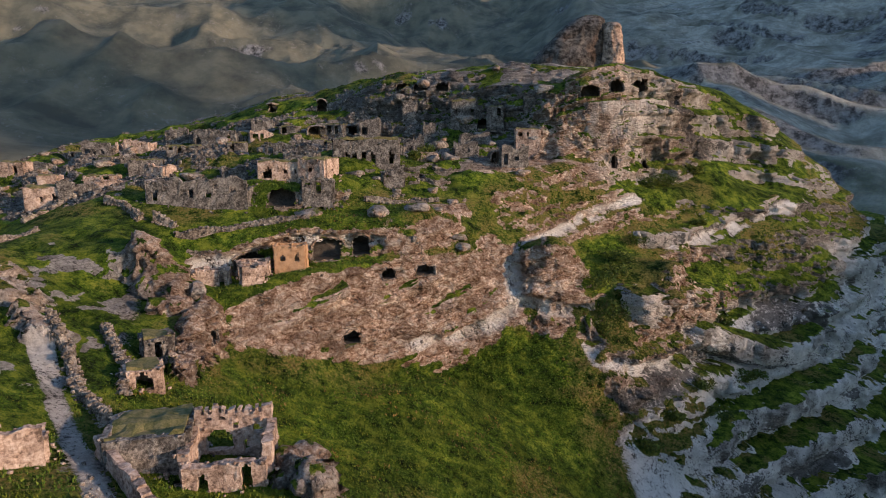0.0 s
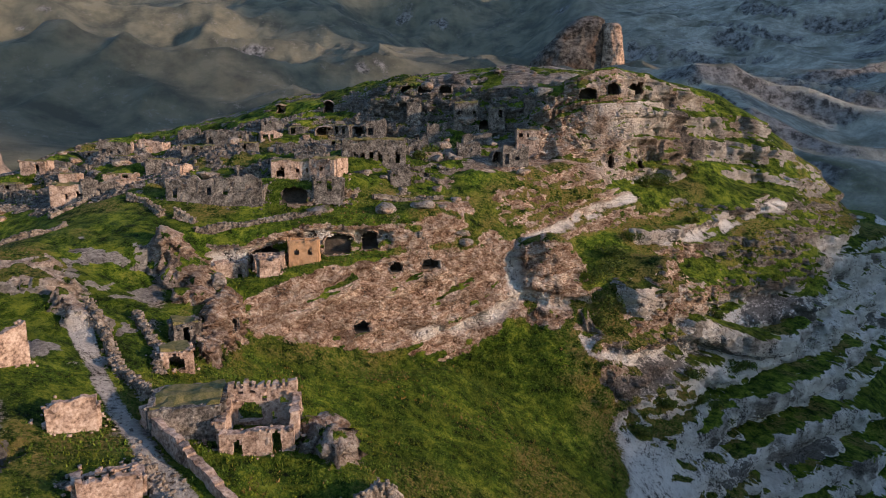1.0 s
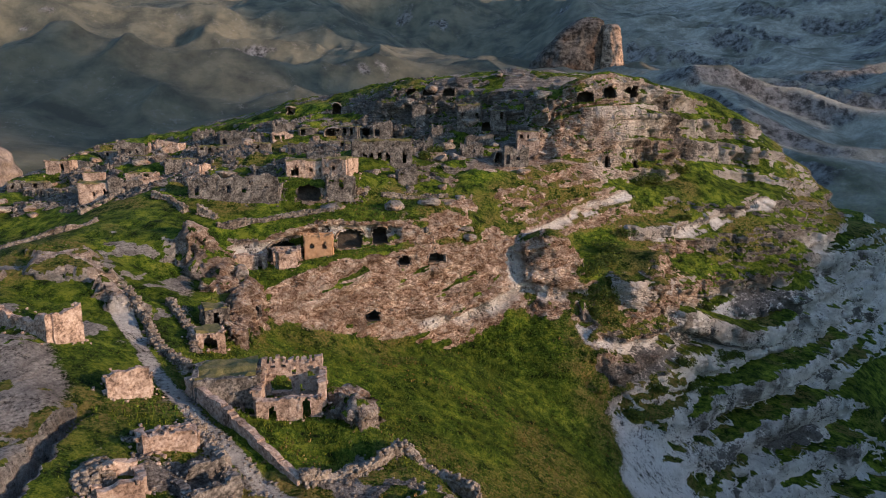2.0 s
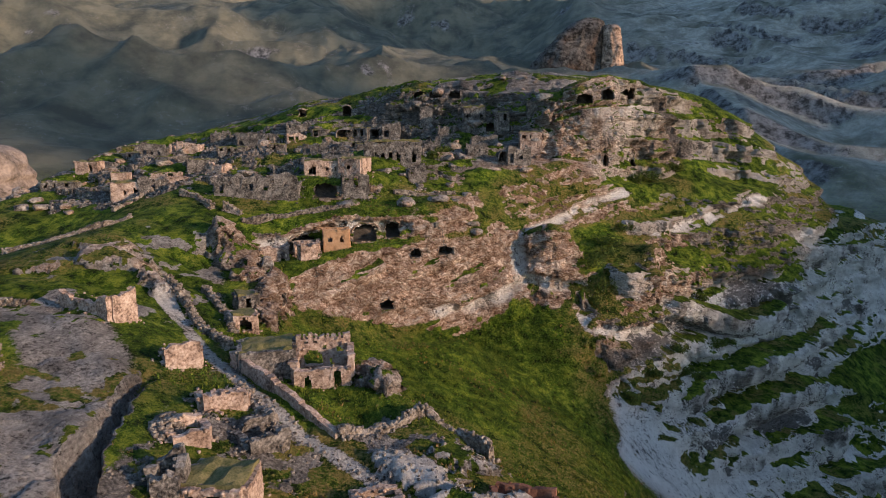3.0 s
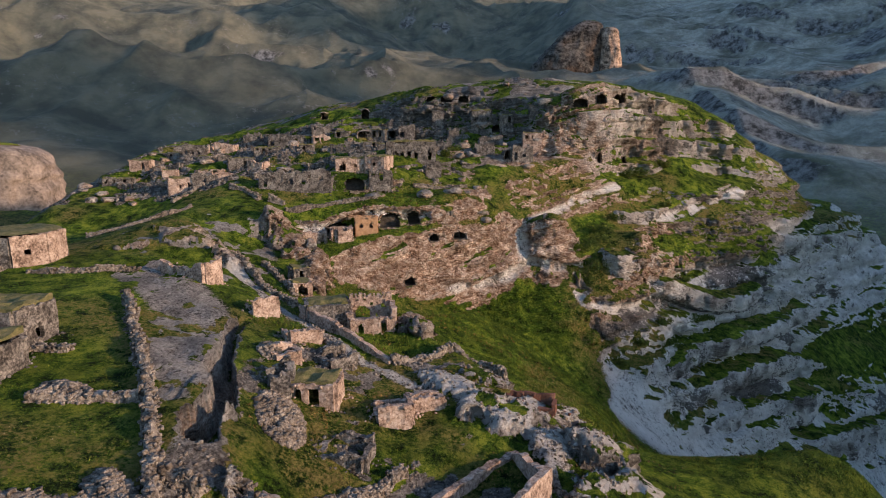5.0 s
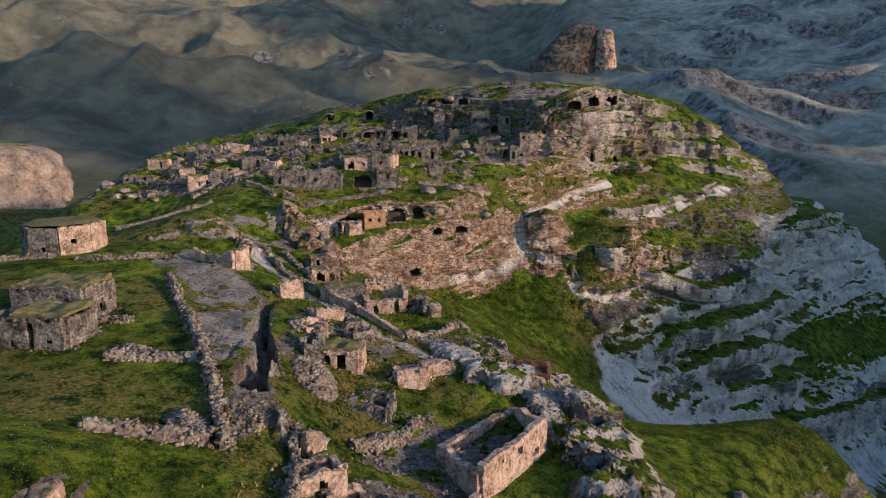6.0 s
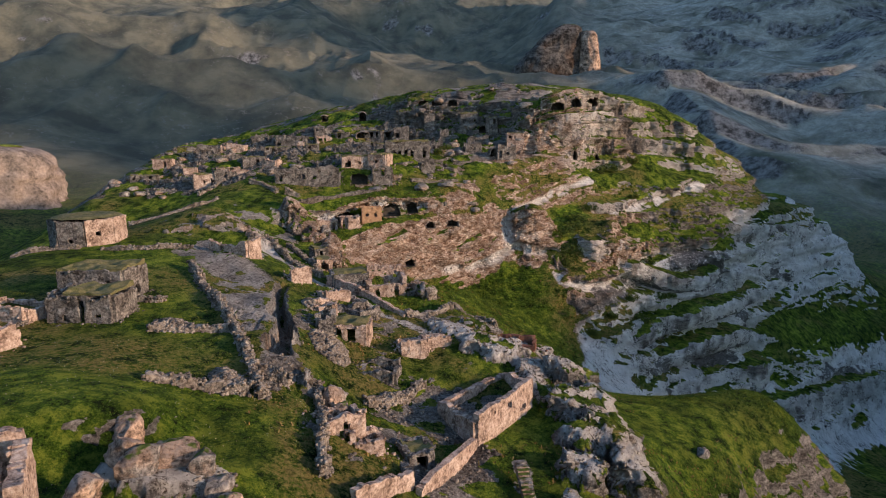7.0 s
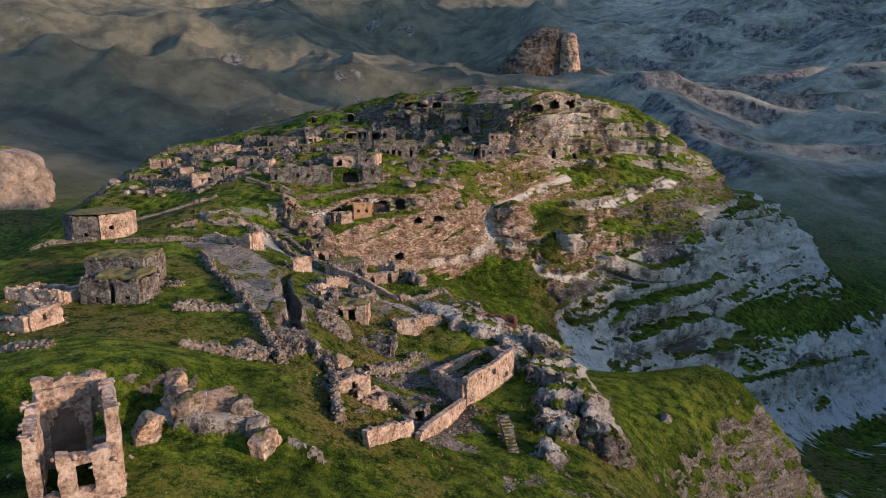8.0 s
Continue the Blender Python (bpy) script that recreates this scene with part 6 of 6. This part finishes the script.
# ---- boulders and rock masses ----
boulder(-1.5, 45.6, 1.5, 1.1, 1.5, 3, "small upright boulder on the grass edge", 10, 0.35)
boulder(-36.6, 90.4, 1.4, 1.3, 1.5, 86, "rounded pale limestone boulder above the street", 10, 0.35, 4, 0.45)
boulder(-27.2, -22.2, 1.2, 0.9, 0.9, 66, "small pale boulder on the turf below the outcrop", 40, 0.35, 4, 0.45)
for k, (x, y, rx, ry, rz, turn, tone, text) in enumerate((
        (-36.0, -25.4, 1.4, 1.9, 2.2, 10, PALE_CRAG, "tall pale limestone block beside the plastered house"),
        (-34.6, -21.4, 1.5, 1.5, 2.0, 50, BROWN_CRAG, "cracked rosy boulder with dark lichen in the outcrop"),
        (-33.4, -22.6, 1.6, 1.4, 1.8, 0, CRAG, "cracked pale boulder in the outcrop"),
        (-31.2, -20.6, 2.4, 1.2, 1.7, 14, BROWN_CRAG, "flat-faced rosy rock with a turf cap"),
        (-28.8, -21.4, 1.1, 1.0, 1.7, 30, CRAG, "dark lichen-covered knob of rock"),
        (-27.2, -22.8, 1.3, 1.2, 1.5, 70, CRAG, "dark lichen-covered knob of rock"),
        (-36.6, -16.8, 1.3, 1.8, 1.6, -20, BROWN_CRAG, "rosy rock face at the end of the turf bank"),
        (-26.0, -25.0, 0.9, 2.4, 2.0, -14, PALE_CRAG, "pale rock edge over the slope"))):
    boulder(x, y, rx, ry, rz, 620 + k, text, turn, 0.42, 5, 0.7, tone)
boulder(-21.8, 0.8, 1.3, 1.9, 2.2, 631, "pale overhanging rock knob with a turf cap", -12, 0.3, 5, 0.65, PALE_CRAG)
boulder(-20.6, -2.6, 1.2, 1.6, 1.5, 632, "rosy rock block below the pale knob", 20, 0.35, 5, 0.65, BROWN_CRAG)
boulder(17.0, 10.0, 1.2, 1.0, 0.9, 67, "small grey boulder on the grass slope", 10, 0.35, 4, 0.45)
boulder(33.0, 24.0, 1.6, 1.1, 0.9, 68, "small grey boulder on the grass slope", 70, 0.35, 4, 0.45)


def rock_stairs(x, y, yaw, steps, wide, rise, run):
    """A flight cut in the rock: each tread a worn block."""
    z = ground_z(x, y) - 0.1
    ob = thing("rock_stairs", x, y, z, yaw, "worn flight of rock-cut steps up the slope", "stairs")
    rng = np.random.default_rng(5)
    for k in range(steps):
        v = np.array([(a * wide / 2, b * run, c) for a in (-1, -0.3, 0.4, 1) for b in (0, 1.05) for c in (-0.9, 0.0)])
        v = v + np.array([0, k * run, (k + 1) * rise]) + rng.uniform(-0.04, 0.04, v.shape)
        f = []
        for i in range(3):
            p = i * 4
            f += [(p + 1, p + 5, p + 7, p + 3), (p, p + 4, p + 5, p + 1), (p + 2, p + 3, p + 7, p + 6)]
        f += [(0, 1, 3, 2), (12, 14, 15, 13)]
        mesh_object("step", v, f, CRAG, ob)


rock_stairs(-0.2, -9.5, 4, 11, 1.3, 0.2, 0.55)


def niche_wall(x, y, yaw, w, h, arch, seed, label, z):
    """A plastered inner wall with a blind arch, set before the back wall of a room."""
    ob = thing("niche_wall", x, y, z, yaw, label, "wall", "broken house walls")
    v, f = ruin_wall((-w / 2, 0), (w / 2, 0), h, 0.4, seed, (arch,), 0.1, 0.3, 0.5)
    mesh_object("wall", v, f, ROSE_STONE, ob)
    a, b, lo, hi, _ = arch
    # panel added at the back; its dark colour makes the recess show
    v, f = ruin_wall((a - 0.2 - w / 2, 0.22), (b + 0.2 - w / 2, 0.22), hi + 0.2, 0.12, seed + 1, (), 0.0, 0.3, 0.4)
    mesh_object("niche_back", v, f, DARK_PLASTER, ob, "dark plaster panel at the back of the blind arch")


niche_wall(-40.1, -30.5, 27, 3.6, 7.2, (0.5, 3.0, 0.6, 5.2, True), 601, "plastered inner wall with a wide blind arch", 0.4)


def crag(name, label, x, y, z, rows, seed, detail=72, rough=0.10, yaw=0, material=None, power=3.2):
    """A free-standing rock: level rings of changing half-widths (height, half x, half y, shift x), broken by noise and bedding."""
    rings = []
    rows = np.array(rows, float)
    hs = np.linspace(rows[0, 0], rows[-1, 0], 46)
    ang = np.arange(detail) / detail * 6.28319
    size = rows[:, 1].max()
    for h in hs:
        a, b, sx = (np.interp(h, rows[:, 0], rows[:, k]) for k in (1, 2, 3))
        c, s = np.cos(ang), np.sin(ang)
        k = (np.abs(c) ** power + np.abs(s) ** power) ** (-1 / power)
        px, py = a * k * c + sx, b * k * s
        n = fbm(px / size * 2.2, py / size * 2.2, h / size * 1.4 + seed, 5, seed)
        bed = value_noise(h / size * 16 + 0.5 * n, px / size, py / size, seed + 9)
        g = 1 + rough * (2.6 * n + 0.35 * bed + 0.5 * fbm(px / size * 9, py / size * 9, h / size * 9, 3, seed + 4, True))
        rings.append(np.column_stack([(px - sx) * g + sx, py * g, h + 0.05 * size * n]))
    v = np.vstack(rings)
    m = detail
    f = [(r * m + k, r * m + (k + 1) % m, (r + 1) * m + (k + 1) % m, (r + 1) * m + k) for r in range(len(hs) - 1) for k in range(m)]
    f.append(tuple(range((len(hs) - 1) * m, len(hs) * m)))
    ob = mesh_object(name, v, f, material or CRAG, None, "", True)
    ob.matrix_world = pose(x, y, z, 0, 0, yaw)
    return tagged(ob, label, "rock")


crag("rock_tower", "tall rust-brown rock tower standing on the far hillside", 248, 1000, 100,
     [(-40, 26, 46, 12), (10, 20, 40, 11), (40, 18, 36, 11), (70, 16, 30, 10), (88, 14, 26, 9), (93, 10, 20, 8), (95, 4, 8, 8)], 3, 96, 0.06, 0, FAR_CRAG)
crag("rock_shoulder", "rock shoulder leaning against the far tower, coloured dark for its shade", 186, 1004, 100,
     [(-40, 84, 50, -10), (5, 66, 44, -4), (35, 52, 36, 8), (65, 42, 30, 22), (88, 29, 24, 34), (99, 20, 16, 40), (105, 8, 6, 42)], 4, 96, 0.10, 0, SHADED_CRAG)
bluff = crag("rock_bluff", "pale flat-topped rock bluff beyond the valley", -287, 338, -39,
     [(-10, 50, 38, 0), (8, 44, 33, 0), (30, 40, 30, 0), (46, 39, 29, -1), (54, 37, 28, -2), (59.5, 33, 26, -5), (63, 16, 12, -14)], 5, 120, 0.09, 12, BLUFF_CRAG, 4.2)
v, f = boulder_mesh(29, 23, 4.4, 77, 4, 0.5, 0.10, 0.0)
mesh_object("turf_cap", v + np.array([-7, 0, 61.0]), f, TURF, bluff, "green turf on the flat top", True)
# loose outcrops among the village ruins
rock_rng = random.Random(11)
count = 0
while count < 130:
    x, y = rock_rng.uniform(-108, 30), rock_rng.uniform(112, 200)
    if (-64 < x < -30 and 128 < y < 150) or (x > 5 and y < 142) or y > 190 + 0.2 * x:
        continue
    r = rock_rng.uniform(0.6, 2.0)
    boulder(x, y, r * rock_rng.uniform(0.8, 1.6), r, r * rock_rng.uniform(0.4, 0.8), 200 + count, "grey weathered outcrop among the village ruins", rock_rng.uniform(0, 180), 0.35, 3, 0.7, group="village outcrops", name="outcrop")
    count += 1

# scattered stones, grass and shrubs
def sample_ground(count, seed, lo, hi, x0, x1, y0, y1, level=0.55):
    """Random places on the ground sheet where its bareness lies between lo and hi."""
    rng = np.random.default_rng(seed)
    v, t, b = GROUND
    c = v[t[:, 0]]
    sel = np.where((c[:, 0] > x0) & (c[:, 0] < x1) & (c[:, 1] > y0) & (c[:, 1] < y1))[0]
    bb = b[t[sel]].mean(axis=1)
    sel = sel[(bb >= lo) & (bb <= hi)]
    p, q, r = v[t[sel, 0]], v[t[sel, 1]], v[t[sel, 2]]
    n = np.cross(q - p, r - p)
    area = np.linalg.norm(n, axis=1)
    ok = n[:, 2] / np.maximum(area, 1e-9) > level
    sel, p, q, r, area = sel[ok], p[ok], q[ok], r[ok], area[ok]
    k = rng.choice(len(sel), count, p=area / area.sum())
    a, b2 = rng.random((2, count, 1))
    flip = a + b2 > 1
    a, b2 = np.where(flip, 1 - a, a), np.where(flip, 1 - b2, b2)
    return p[k] + a * (q[k] - p[k]) + b2 * (r[k] - p[k]), rng


spots, rng = sample_ground(1500, 21, 0.3, 2.0, -30.5, 12, -40, 46)
sv, sf = loose(spots, rng, 0.12, 0.4)
tagged(mesh_object("scattered_stones", sv, sf, LOOSE_STONE), "grey limestone rubble strewn over the turf", "stones", kind="stuff")
spots, rng = sample_ground(4600, 22, 0.4, 2.0, -108, -4, 112, 205)
sv, sf = loose(spots, rng, 0.25, 0.9)
tagged(mesh_object("village_rubble", sv, sf, GREY_STONE), "grey building rubble spread between the village ruins", "stones", kind="stuff")


def tufts(name, label, spots, rng, tall, blades, material):
    """Grass as many small bent blades in tufts."""
    n = len(spots)
    h = rng.uniform(0.4, 1.0, n) * tall
    parts = []
    for _ in range(blades):
        a = rng.uniform(0, 6.283, n)
        w = rng.uniform(0.08, 0.16, n) * tall * 1.4
        base = spots + np.column_stack([rng.normal(0, 0.25 * tall, (n, 2)), np.full(n, -0.05)])
        side = np.column_stack([np.cos(a), np.sin(a), np.zeros(n)]) * w[:, None]
        tip = base + np.column_stack([rng.normal(0, 0.35, (n, 2)) * h[:, None], h * rng.uniform(0.7, 1.1, n)])
        parts.append(np.stack([base - side, base + side, tip], 1))
    v = np.concatenate(parts).reshape(-1, 3)
    f = np.arange(len(v)).reshape(-1, 3)
    return tagged(mesh_object(name, v, f, material), label, "grass", kind="stuff")


spots, rng = sample_ground(52000, 23, -1, 0.4, -75, 24, -48, 84)
tufts("grass", "fresh green spring grass on the terrace", spots, rng, 0.24, 3, BLADES)
spots, rng = sample_ground(45000, 24, -1, 0.4, -36, 60, 40, 122, 0.4)
tufts("tall_grass", "rank green grass on the steep bowl", spots, rng, 0.42, 3, BLADES)
spots, rng = sample_ground(12000, 25, -1, 0.4, 10, 80, -20, 66, 0.4)
tufts("slope_grass", "short green grass on the spur", spots, rng, 0.3, 3, BLADES)

spots, rng = sample_ground(1300, 26, -1, 0.35, -66, -22, -40, 6)
thick_patch = fbm(spots[:, 0] / 5, spots[:, 1] / 5, 0, 3, 91) > 0.02
tufts("wild_flowers", "small white wild flowers in the terrace grass", spots[thick_patch] + np.array([0, 0, 0.16]), rng, 0.11, 2, FLOWERS)
spots, rng = sample_ground(9000, 27, -1, 0.6, -34, 60, -30, 122, 0.3)
thick_patch = fbm(spots[:, 0] / 8, spots[:, 1] / 8, 0, 3, 92) > 0.16
tufts("dry_grass", "straw-coloured dry grass tufts on the slopes", spots[thick_patch], rng, 0.5, 4, STRAW)


def shrub(x, y, r, h, seed, z=None):
    """A low shrub: short stems and many small leaves in uneven clumps."""
    rng = np.random.default_rng(seed)
    z = ground_z(x, y) if z is None else z
    ob = thing("shrub", x, y, z, 0, "low dense green shrub on a rock ledge", "shrub", "shrubs on the ledges")
    clumps = rng.normal(0, 0.42, (14, 3)) * np.array([r, r, 0.25 * h]) + np.array([0, 0, 0.45 * h])
    n = 900
    k = rng.integers(0, len(clumps), n)
    d = rng.normal(size=(n, 3))
    d /= np.linalg.norm(d, axis=1, keepdims=True)
    pos = clumps[k] + d * (rng.uniform(0.55, 1.0, n) * 0.42 * min(r, h))[:, None]
    pos[:, 2] = np.maximum(pos[:, 2], -0.2)
    a, b = rng.normal(size=(2, n, 3))
    size = rng.uniform(0.12, 0.26, (n, 1))
    v = np.stack([pos - a * size * 0.6, pos + a * size * 0.6, pos + b * size], 1).reshape(-1, 3)
    mesh_object("foliage", v, np.arange(len(v)).reshape(-1, 3), LEAVES, ob)
    sv, sf = [], []
    for c in clumps[:6]:
        i = len(sv)
        sv += [(-0.06, -0.05, -0.3), (0.06, -0.05, -0.3), (0, 0.07, -0.3), tuple(c)]
        sf += [(i, i + 1, i + 3), (i + 1, i + 2, i + 3), (i + 2, i, i + 3)]
    mesh_object("stems", np.array(sv, float), sf, EARTH_ROOF, ob, "thin woody stems")


SHRUBS = [(31, 124, 4.0, 4), (34, 121, 3.6, 3.6), (36, 127, 4.0, 4), (31.5, 118.5, 2.4, 2.6), (38, 133, 3.4, 3), (44, 141, 3.0, 2.4), (53, 158, 3.6, 4), (58, 160.5, 3.4, 4), (66, 165, 2.6, 3), (-4, 152, 3.0, 3),
          (-7, 147, 2.4, 2.2), (64, 136, 2.4, 2), (70, 128, 2.6, 2.2), (60, 121, 2.8, 2.4), (52, 139, 2.6, 2.2), (62, 150, 2.4, 2), (52, 117.4, 2.6, 2), (55, 119.6, 2.8, 2.2), (58.4, 122, 2.4, 2), (66, 127.6, 2.6, 2), (69, 129.4, 2.0, 1.6), (84, 137, 2.4, 1.8), (38, 107.6, 2.4, 2), (44, 111, 2.0, 1.8)]
for k, (x, y, r, h) in enumerate(SHRUBS):
    shrub(x, y, r, h, 900 + k)
